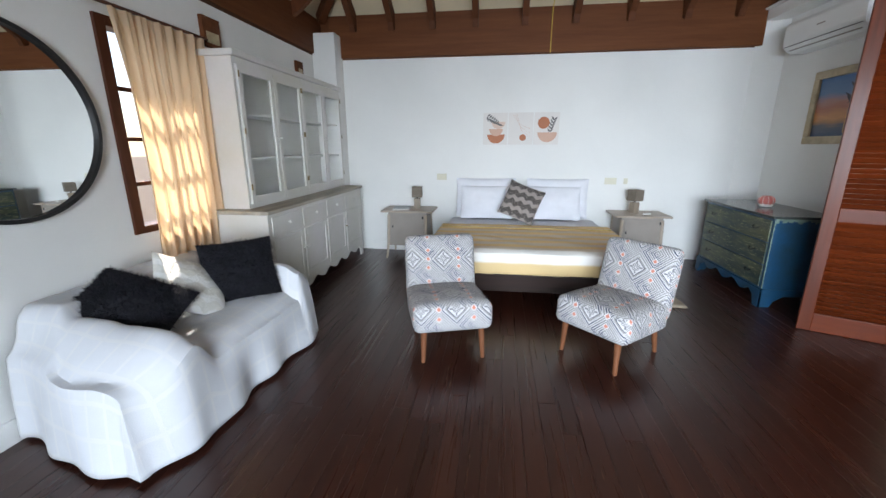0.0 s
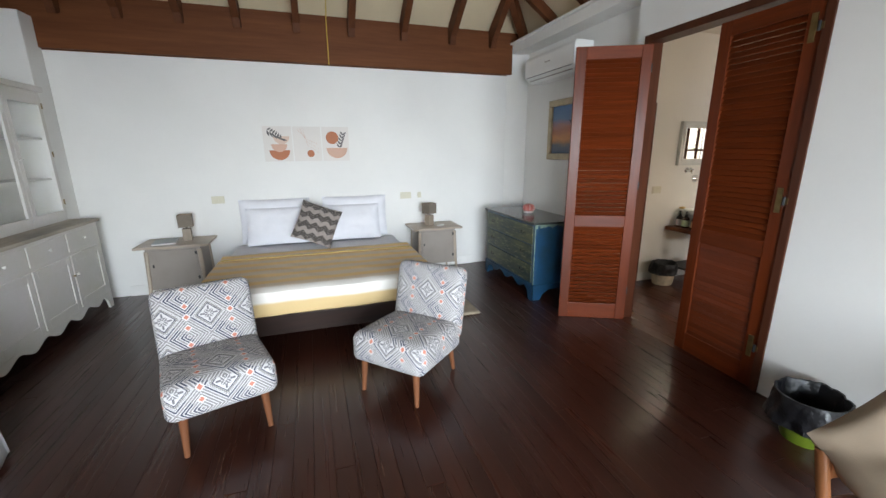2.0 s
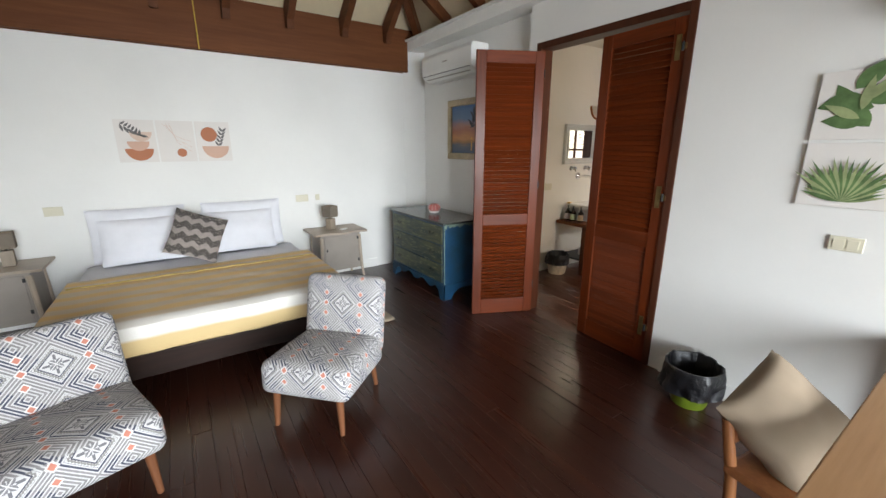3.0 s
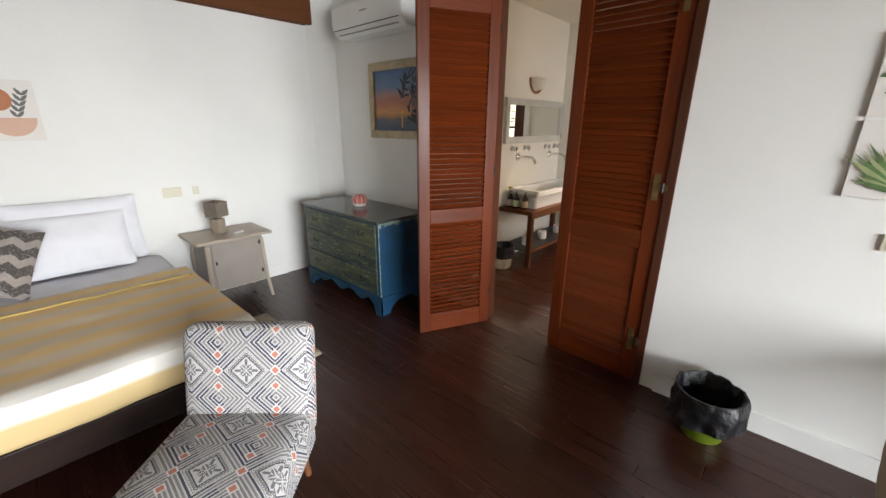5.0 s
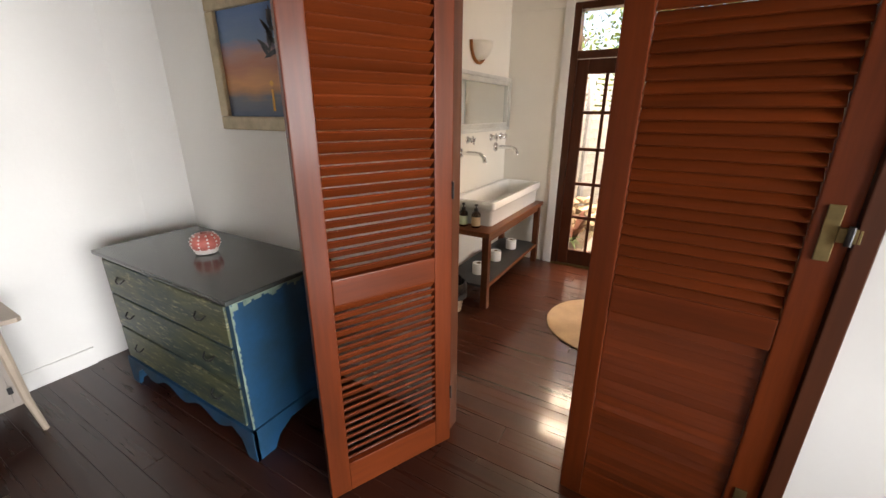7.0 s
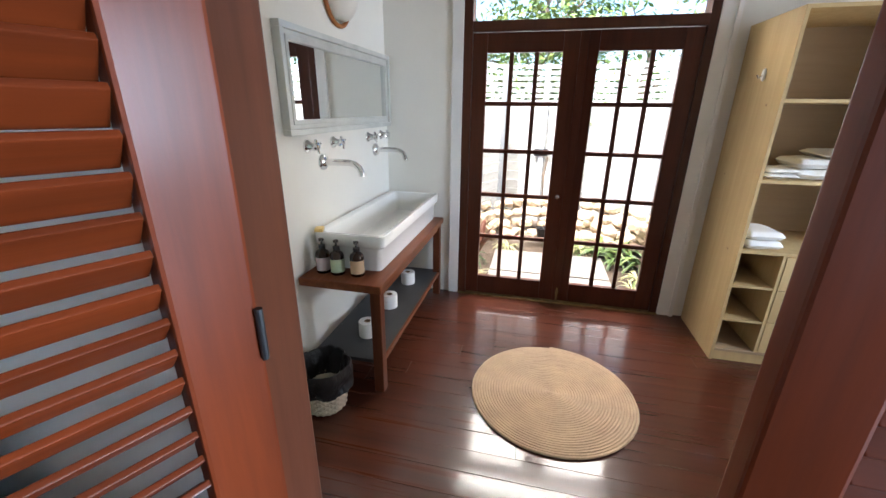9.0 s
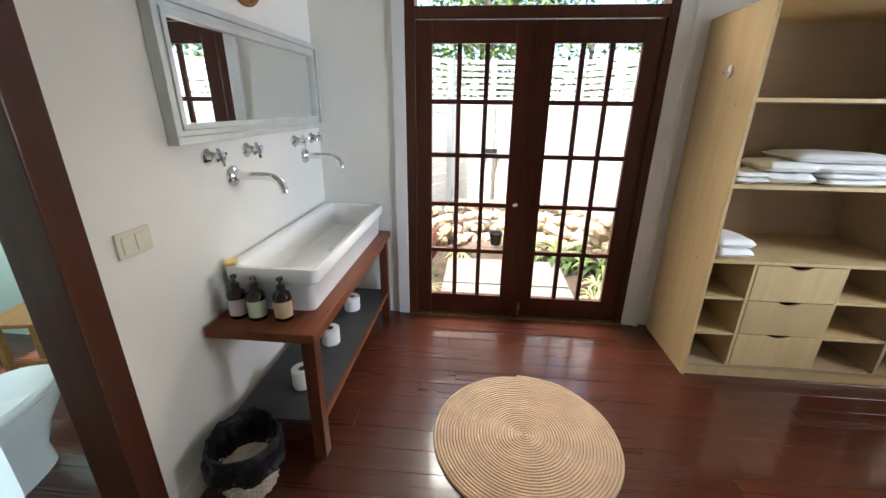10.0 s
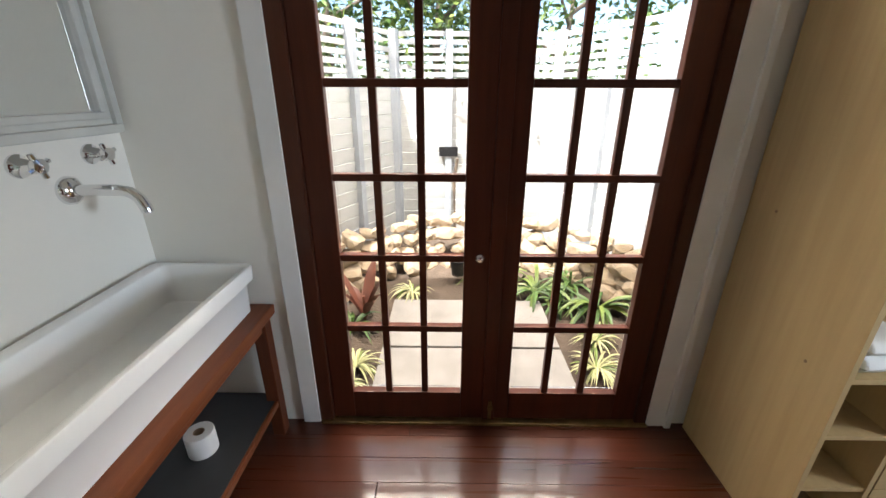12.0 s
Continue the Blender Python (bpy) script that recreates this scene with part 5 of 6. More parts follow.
def air_conditioner():
    root = thing("air_conditioner", "white split air conditioner with a dark outlet slot", "air conditioner")
    x1, y0, y1, z0, z1 = RX2 - 0.002, 4.50, 5.50, 2.425, 2.72
    bm = bmesh.new()
    pts = [(x1, z0), (x1 - 0.15, z0), (x1 - 0.225, z0 + 0.055), (x1 - 0.235, z0 + 0.10), (x1 - 0.235, z1 - 0.04), (x1 - 0.215, z1), (x1, z1)]
    extrude_outline(bm, pts, y1 - y0, Matrix.Translation((0, y0, 0)))
    bmesh.ops.bevel(bm, geom=bm.edges[:], offset=0.006, segments=2, affect="EDGES")
    part("body", bm, PLASTIC_WHITE, root)
    part("outlet", boxes((x1 - 0.200, x1 - 0.165, y0 + 0.08, y1 - 0.06, z0 + 0.022, z0 + 0.027)), TAUPE_PAINT, root, at=pose(0, 0, 0))
    part("flap", boxes((x1 - 0.236, x1 - 0.224, y0 + 0.03, y1 - 0.03, z0 + 0.058, z0 + 0.062)), BLACK_METAL, root)
    part("badge", boxes((x1 - 0.238, x1 - 0.2345, 4.95, 5.05, z0 + 0.17, z0 + 0.18)), TAUPE_PAINT, root)


air_conditioner()
cord = solid("hanging_cord", tube([(0.945, BY - 0.072, 2.60), (0.945, BY - 0.075, 3.05), (0.95, BY - 0.40, 3.36)], 0.006, 8), CORD_YELLOW, "thin yellow cord hanging over the brown beam", "cord")


# ---- bedroom: dresser ----
def dresser():
    root = thing("dresser", "distressed blue and green chest of three drawers with bracket feet", "dresser", pose(0, 0, 0))
    x0, x1, y0, y1, zt = 2.85, 3.40, 4.32, 5.52, 0.87
    part("body", boxes((x0, x1, y0, y1, 0.16, zt - 0.022, 0.005)), DRESSER_BLUE, root)
    part("top", boxes((x0 - 0.03, x1 + 0.01, y0 - 0.028, y1 + 0.028, zt - 0.022, zt, 0.006)), DRESSER_TOP, root, "dark polished top")
    bm = bmesh.new()
    extrude_outline(bm, scallop(y0 - 0.012, y1 + 0.012, 0.0, 0.175, 3), 0.022, Matrix(((0, -1, 0, x0 + 0.008), (1, 0, 0, 0), (0, 0, 1, 0), (0, 0, 0, 1))))
    part("apron", bm, DRESSER_BLUE, root)
    for yy in (y0 - 0.012, y1 - 0.008):
        pts = [(x0 - 0.01, 0), (x0 + 0.09, 0), (x0 + 0.12, 0.06), (x0 + 0.20, 0.11), (x1 - 0.20, 0.115), (x1 - 0.12, 0.06), (x1 - 0.09, 0), (x1, 0), (x1, 0.175), (x0 - 0.01, 0.175)]
        bm = bmesh.new()
        extrude_outline(bm, pts, 0.02, Matrix.Translation((0, yy, 0)))
        part("side_apron", bm, DRESSER_BLUE, root)
    h = (zt - 0.04 - 0.19) / 3
    for i in range(3):
        z = 0.19 + i * h
        d = part("drawer", boxes((x0 - 0.012, x0 + 0.002, y0 + 0.03, y1 - 0.03, z + 0.008, z + h - 0.006, 0.005)), DRESSER_GREEN, root, "rubbed green drawer front")
        for y in (y0 + 0.22, y1 - 0.22):
            part("handle", tube([(x0 - 0.012, y - 0.04, z + h * 0.6), (x0 - 0.03, y - 0.03, z + h * 0.52), (x0 - 0.034, y, z + h * 0.48), (x0 - 0.03, y + 0.03, z + h * 0.52), (x0 - 0.012, y + 0.04, z + h * 0.6)], 0.004, 8), BLACK_METAL, d, smooth=True)
    # rubbed edges where the paint has worn
    r4 = random.Random(2)
    bm = bmesh.new()
    for i in range(40):
        x = x0 + 0.01 + (x1 - x0 - 0.04) * i / 40
        add_box(bm, x, x + 0.012, y0 - 0.0025, y0 + 0.001, zt - 0.024 - r4.uniform(0.012, 0.045), zt - 0.024)
    for i in range(46):
        z = 0.18 + 0.66 * i / 46
        add_box(bm, x0 - 0.001, x0 + r4.uniform(0.003, 0.012), y0 - 0.0025, y0 + 0.001, z, z + 0.0142)
    part("worn_edge", bm, DRESSER_PALE, root, "worn pale edges")


dresser()
ur = thing("urchin_vase", "coral pink urchin-shaped ornament with white dots, on the dresser", "ornament", pose(3.13, 4.95, 0.87))
R0 = 0.072
prof = [(0.03, 0.0)] + [(R0 * math.sin(a) + 0.002, 0.062 - 0.058 * math.cos(a)) for a in [0.5 + i * 0.19 for i in range(12)]] + [(0.016, 0.112), (0.014, 0.10)]
part("body", lathe(prof, 30), URCHIN_PINK, ur, smooth=True)
bm = bmesh.new()
for k in range(10):
    for i in range(6):
        a, th = 2 * math.pi * k / 10, 0.75 + i * 0.32
        p = Vector((R0 * math.sin(th) * math.cos(a), R0 * math.sin(th) * math.sin(a), 0.062 - 0.058 * math.cos(th)))
        bmesh.ops.create_icosphere(bm, subdivisions=1, radius=0.0062, matrix=Matrix.Translation(p * 1.01))
part("dots", bm, URCHIN_WHITE, ur, smooth=True)
part("foot", lathe([(0.034, 0), (0.055, 0.006), (0.064, 0.03), (0.060, 0.031), (0.03, 0.004)], 30), URCHIN_WHITE, ur, smooth=True)

# bedside rug
bm = bmesh.new()
add_sheet(bm, 30, 50, lambda u, v: (1.66 + 0.50 * u + 0.006 * noise.noise((v * 6, u, 0)), 4.16 + 0.92 * v + 0.006 * noise.noise((u * 6, v, 5)), 0.020 + 0.003 * noise.noise((u * 9, v * 14, 0)) - 0.014 * (max(abs(2 * u - 1), abs(2 * v - 1)) > 0.97)))
rug = solid("bedside_rug", bm, BEIGE_RUG, "small beige pile rug on the floor beside the bed", "rug", smooth=True)
so = rug.modifiers.new("thick", "SOLIDIFY")
so.thickness = 0.012


def bag_bin(at, body, body_mat, lab, r_top, h, low=0.36):
    """A bin whose black liner is folded out over its rim."""
    root = thing("waste_bin", lab, "bin", at, "waste bins")
    part("bucket", body, body_mat, root, smooth=True)
    bm = bmesh.new()

    def f(u, v):
        a = u * 2 * math.pi
        wob = 0.012 + 0.032 * noise.noise((2.2 * math.cos(a), 2.2 * math.sin(a), v * 3 + r_top * 9)) + 0.02 * noise.noise((7 * math.cos(a), 7 * math.sin(a), v * 5))
        if v < 0.5:
            k = v / 0.5
            r, z = r_top * (1.06 + 0.05 * math.sin(k * 3)) + wob * (0.4 + 0.6 * (1 - k)), h * (low + (1.02 - low) * k) + 0.25 * wob
        else:
            k = (v - 0.5) / 0.5
            r, z = r_top * (1.02 - 0.35 * k) + wob * 0.5, h * (1.02 - 0.75 * k) + 0.3 * wob * (1 - k)
        return (r * math.cos(a), r * math.sin(a), z)
    add_sheet(bm, 64, 24, f)
    bmesh.ops.remove_doubles(bm, verts=bm.verts, dist=0.0005)
    part("liner", bm, BAG, root, "crumpled black plastic liner", True)
    part("liner_bottom", lathe([(0.001, h * 0.27), (r_top * 0.7, h * 0.28)], 32), BAG, root)


bag_bin(pose(3.205, 1.93, 0), lathe([(0.001, 0.0), (0.10, 0.0), (0.105, 0.01), (0.128, 0.13), (0.121, 0.13), (0.097, 0.012), (0.001, 0.012)], 32), GREEN_PLASTIC, "olive green plastic bin lined with a black bag", 0.150, 0.285)

# pale scuffs worn into the boards
r9 = random.Random(31)
SCUFF = surface("worn_pale_wood_scuff", (0.16, 0.085, 0.055), 0.6, vary=0.3, scale=30)
for cx_, cy_, n_ in ((0.02, 2.62, 9), (0.75, 1.95, 7), (1.9, 2.5, 6), (2.6, 2.75, 5), (-0.25, 1.7, 6), (3.25, 2.75, 4)):
    bm = bmesh.new()
    for k in range(n_):
        x, y, L = cx_ + r9.gauss(0, 0.16), cy_ + r9.gauss(0, 0.22), r9.uniform(0.03, 0.16)
        w = r9.uniform(0.0012, 0.0032)
        a = [bm.verts.new((x + dx * w, y + v_ * L, 0.0011)) for dx, v_ in ((-1, 0), (1, 0.02), (1.3, 0.6), (0, 1), (-1.2, 0.5))]
        bm.faces.new(a)
    tagged(new("floor_scuff", finish("floor_scuff", bm, SCUFF)), "pale scratches worn into the floorboards", "scuff", "floor scuffs", "stuff")

# desk, chair and cushion
dk = thing("desk", "light brown wooden desk with a plain top", "desk")
part("top", boxes((1.66, RX - 0.02, 0.45, 1.12, 0.72, 0.755, 0.006)), DESK_WOOD, dk)
for x in (1.72, 3.32):
    for y in (0.50, 1.02):
        part("leg", boxes((x, x + 0.05, y, y + 0.05, 0, 0.72, 0.004)), DESK_WOOD, dk)
dc = thing("desk_chair", "orange-brown wooden chair pulled up to the desk", "chair", pose(2.40, 1.19, 0, 0, 0, -8))
CHAIR_WOOD = wood("orange_chair_wood", (0.40, 0.16, 0.06), (0.28, 0.10, 0.04), 0.4, 2, 1.0, 0.1)
for x in (-0.20, 0.20):
    part("leg", tube([(x, 0.14, 0.0), (x, 0.13, 0.20), (x, 0.15, 0.40), (x, 0.20, 0.62)], 0.024, 10, 0.020), CHAIR_WOOD, dc, smooth=True)
    part("leg", tube([(x, -0.20, 0.0), (x, -0.20, 0.42)], 0.021, 10), CHAIR_WOOD, dc, smooth=True)
part("seat", boxes((-0.23, 0.23, -0.23, 0.17, 0.41, 0.445, 0.012)), CHAIR_WOOD, dc)
part("back_rail", boxes((-0.19, 0.19, 0.165, 0.190, 0.52, 0.59, 0.008)), CHAIR_WOOD, dc)
bm = cushion_mesh(0.42, 0.42, 0.23, 26, 0.42, 0.05, 3)
for v in bm.verts:
    v.co += Vector((0, 0.014 * noise.noise((v.co.x * 9, v.co.z * 4, 2.0)), 0.006 * noise.noise((v.co.x * 14, 5.0, v.co.z * 9))))
solid("cushion", bm, TAN_CLOTH, "tan cotton cushion leaning on the desk chair", "cushion", Matrix.Translation((2.43, 1.28, 0.600)) @ pose(0, 0, 0, -42, 0, -24) @ pose(0, 0, 0, 0, 62) @ Matrix.Translation((0, 0, -0.21)), smooth=True)

# low dark sideboard seen only in the round mirror
sb = thing("sideboard", "low blue-black sideboard against the wall", "sideboard", pose(0, 0, 0))
part("body", boxes((2.95, RX - 0.02, -0.75, 0.25, 0.06, 0.72, 0.006)), CABINET_DARK, sb)
for y in (-0.72, 0.19):
    part("foot", boxes((3.0, 3.06, y, y + 0.04, 0, 0.06)), CABINET_DARK, sb)


def sconce(x, y, z, rz):
    root = thing("wall_sconce", "half-bowl alabaster wall light with an orange wood rim", "wall light", pose(x, y, z, 0, 0, rz), "wall lights")
    bm = bmesh.new()
    add_sheet(bm, 25, 10, lambda u, v: ((0.035 + 0.125 * math.sin(v * 1.45)) * math.cos(math.pi * (1 + u)) * 0.92, (0.03 + 0.11 * math.sin(v * 1.45)) * math.sin(math.pi * (1 + u)), 0.03 + 0.15 * (1 - math.cos(v * 1.5))))
    b_ = part("bowl", bm, ALABASTER, root, smooth=True)
    so_ = b_.modifiers.new("thick", "SOLIDIFY")
    so_.thickness = 0.006
    bm = tube([(0.155 * math.cos(math.pi * (0.0 - i / 24)), 0.0 - 0.012, 0.17 + 0.165 * math.sin(math.pi * (0.0 - i / 24))) for i in range(25)], 0.013, 10)
    part("rim", bm, WOOD_RIM, root, smooth=True)
    part("back_plate", boxes((-0.05, 0.05, -0.015, 0, 0.05, 0.17, 0.004)), ALABASTER, root)


sconce(5.50, TY - 0.001, 2.01, 0)
sconce(RX - 0.001, 1.27, 2.16, -90)


# ---- bathroom ----
def vanity():
    root = thing("vanity_table", "brown oiled wooden vanity table with a dark lower shelf", "vanity")
    x0, x1, y0, y1 = 4.80, 6.24, 4.00, 4.475
    part("top", boxes((x0, x1, y0, y1, 0.643, 0.688, 0.005)), VANITY_WOOD, root)
    for x, y in ((x0 + 0.025, y0 + 0.015), (x1 - 0.085, y0 + 0.015), (x1 - 0.085, y1 - 0.06)):
        if x:
            part("leg", boxes((x, x + 0.058, y, y + 0.058, 0, 0.643, 0.004)), VANITY_LEG, root)
    part("apron", boxes((x0 + 0.083, x1 - 0.085, y0 + 0.03, y0 + 0.05, 0.59, 0.643, 0.003)), VANITY_WOOD, root)
    part("shelf", boxes((x0 + 0.03, x1 - 0.03, y0 + 0.035, y1 - 0.03, 0.192, 0.212)), DARK_SHELF, root, "charcoal shelf")
    part("shelf_edge", boxes((x0 + 0.083, x1 - 0.085, y0 + 0.018, y0 + 0.034, 0.185, 0.214, 0.003)), VANITY_WOOD, root)


vanity()


def basin():
    root = thing("trough_basin", "long white ceramic trough basin standing on the vanity", "basin")
    x0, x1, y0, y1, z0, z1 = 4.972, 6.215, 4.040, 4.465, 0.690, 0.898
    bm = bmesh.new()

    def loop(dx0, dx1, dy0, dy1, z, r=0.03, n=5):
        pts = []
        for cx, cy, a in ((x1 - dx1 - r, y1 - dy1 - r, 0), (x0 + dx0 + r, y1 - dy1 - r, 90), (x0 + dx0 + r, y0 + dy0 + r, 180), (x1 - dx1 - r, y0 + dy0 + r, 270)):
            for i in range(n):
                an = radians(a + 90 * i / (n - 1))
                pts.append(bm.verts.new((cx + r * math.cos(an), cy + r * math.sin(an), z)))
        return pts
    rows = [loop(0.02, 0.02, 0.032, 0.01, z0), loop(0.018, 0.018, 0.026, 0.008, z0 + 0.125), loop(0.012, 0.012, 0.018, 0.004, z0 + 0.135), loop(0.003, 0.003, 0.004, 0, z0 + 0.145), loop(0, 0, 0, 0, z1 - 0.006), loop(0.004, 0.004, 0.004, 0.004, z1),
            loop(0.022, 0.022, 0.022, 0.05, z1), loop(0.028, 0.028, 0.028, 0.056, z1 - 0.006), loop(0.07, 0.07, 0.05, 0.075, z0 + 0.06), loop(0.12, 0.12, 0.085, 0.11, z0 + 0.035)]
    for a, c_ in zip(rows, rows[1:]):
        n = len(a)
        for i in range(n):
            bm.faces.new((a[i], a[(i + 1) % n], c_[(i + 1) % n], c_[i]))
    bm.faces.new(rows[0][::-1])
    bm.faces.new(rows[-1])
    part("bowl", bm, CERAMIC, root, smooth=True)
    part("drain", lathe([(0.012, 0), (0.030, 0), (0.030, 0.004), (0.012, 0.002)], 20, pose(5.68, 4.24, z0 + 0.036)), CHROME, root, smooth=True)


basin()


def wall_mirror():
    root = thing("wall_mirror", "long wall mirror in a stepped silver-white frame", "mirror", pose(0, 0, 0))
    x0, x1, z0, z1, y = 4.845, 6.235, 1.425, 1.935, TY - 0.002
    for k, (w0, w1, d) in enumerate(((0, 0.03, 0.045), (0.03, 0.052, 0.030), (0.052, 0.075, 0.036))):
        for a in ((x0 + w0, x1 - w0, z0 + w0, z0 + w1), (x0 + w0, x1 - w0, z1 - w1, z1 - w0), (x0 + w0, x0 + w1, z0 + w1, z1 - w1), (x1 - w1, x1 - w0, z0 + w1, z1 - w1)):
            part("frame", boxes((a[0], a[1], y - d, y, a[2], a[3], 0.004)), SILVER_PAINT, root)
    part("glass", boxes((x0 + 0.074, x1 - 0.074, y - 0.016, y - 0.008, z0 + 0.074, z1 - 0.074)), MIRROR, root)


wall_mirror()


def tap_set(xa, xs, xb):
    root = thing("wall_tap", "chrome wall-mounted mixer with a curved spout and two cross handles", "tap", pose(0, TY - 0.001, 0), "basin taps")
    part("spout_flange", lathe([(0.048, 0), (0.047, 0.010), (0.037, 0.022), (0.019, 0.030)], 24, pose(xs, 0, 1.26, 90)), CHROME, root, smooth=True)
    pts = [(xs, 0, 1.26), (xs, -0.10, 1.262), (xs, -0.17, 1.262), (xs, -0.205, 1.255), (xs, -0.230, 1.236), (xs, -0.243, 1.205), (xs, -0.246, 1.188)]
    part("spout", tube(pts, 0.0185, 14), CHROME, root, smooth=True)
    for x in (xa, xb):
        hd = part("valve", lathe([(0.035, 0), (0.035, 0.008), (0.024, 0.018), (0.018, 0.05), (0.022, 0.056), (0.022, 0.074), (0.001, 0.082)], 20, pose(x, 0, 1.362, 90)), CHROME, root, smooth=True)
        for a in (20, 110):
            d = Vector((math.cos(radians(a)), 0, math.sin(radians(a)))) * 0.038
            part("cross_arm", tube([(x - d.x, -0.064, 1.362 - d.z), (x + d.x, -0.064, 1.362 + d.z)], 0.0078, 8), CHROME, hd, smooth=True)


tap_set(5.04, 5.19, 5.33)
tap_set(5.85, 5.98, 6.10)


def pump_bottle(x, y, label_mat, lab, rz):
    root = thing("pump_bottle", lab, "bottle", pose(x, y, 0.688, 0, 0, rz), "pump bottles")
    part("bottle", lathe([(0.001, 0), (0.036, 0), (0.039, 0.004), (0.039, 0.105), (0.034, 0.122), (0.016, 0.136), (0.016, 0.146), (0.001, 0.146)], 24), AMBER, root, smooth=True)
    bm = bmesh.new()
    add_sheet(bm, 14, 2, lambda u, v: (0.0397 * math.sin(-1.25 + 2.5 * u), -0.0397 * math.cos(-1.25 + 2.5 * u), 0.018 + 0.075 * v))
    part("label", bm, label_mat, root)
    part("collar", lathe([(0.018, 0.140), (0.018, 0.160), (0.006, 0.164), (0.006, 0.182), (0.014, 0.184), (0.014, 0.196), (0.001, 0.197)], 16), BLACK_METAL, root, smooth=True)
    part("nozzle", tube([(0, 0, 0.190), (0, -0.034, 0.188), (0, -0.042, 0.182)], 0.0048, 8), BLACK_METAL, root)


pump_bottle(4.920, 4.385, LABEL_PINK, "dark amber pump bottle with a pale pink label", -60)
pump_bottle(4.915, 4.295, LABEL_GREEN, "dark amber pump bottle with a pale green label", -62)
pump_bottle(4.922, 4.180, LABEL_TAN, "dark amber pump bottle with a tan label", -64)
solid("soap_bar", boxes((-0.035, 0.035, -0.025, 0.025, 0, 0.022, 0.010)), SOAP, "amber bar of soap on the basin's rim", "soap", pose(5.0, 4.437, 0.899, 0, 0, 20), smooth=True)


def paper_roll(x, y, z):
    root = thing("toilet_roll", "white toilet paper roll standing on end", "toilet roll", pose(x, y, z, 0, 0, x * 90), "toilet rolls")
    part("paper", lathe([(0.021, 0), (0.053, 0), (0.055, 0.004), (0.055, 0.094), (0.053, 0.098), (0.021, 0.098), (0.021, 0)], 28), PAPER, root, smooth=True)
    part("core", lathe([(0.0195, 0.001), (0.021, 0.001), (0.021, 0.097), (0.0195, 0.097), (0.0195, 0.001)], 20), CARD, root, smooth=True)


for x in (5.07, 5.46, 5.88):
    paper_roll(x, 4.21, 0.213)


def wicker_bucket():
    bm = bmesh.new()
    pts = []
    for i in range(40 * 9 + 1):
        a, u = 2 * math.pi * i / 40, i / 360
        r = 0.098 + 0.024 * u + 0.0035 * math.cos(i * math.pi + int(i / 40) * math.pi)
        pts.append((r * math.cos(a), r * math.sin(a), 0.008 + 0.150 * u))
    add_tube(bm, pts, 0.0098, 6)
    add_lathe(bm, [(0.001, 0.002), (0.094, 0.002), (0.094, 0.008), (0.108, 0.13)], 32)
    return bm


bag_bin(pose(4.66, 4.29, 0), wicker_bucket(), RATTAN_PALE, "pale wicker bin lined with a black bag", 0.128, 0.275, 0.50)


def jute_rug():
    bm = bmesh.new()
    turns, rr = 30, 0.465
    pts = []
    n = turns * 44
    for i in range(n + 1):
        a = 2 * math.pi * i / 44
        r = rr * i / n
        pts.append((r * math.cos(a), r * math.sin(a), 0.009 + 0.0012 * math.sin(a * 9.3)))
    add_tube(bm, pts[4:], 0.0084, 6)
    root = thing("jute_rug", "round coiled jute rug on the wooden floor", "rug", pose(5.05, 3.07, 0.0))
    part("braid", bm, JUTE, root, smooth=True)
    part("backing", lathe([(0.001, 0.001), (rr - 0.004, 0.001), (rr - 0.004, 0.006), (0.001, 0.006)], 64), JUTE, root)


jute_rug()


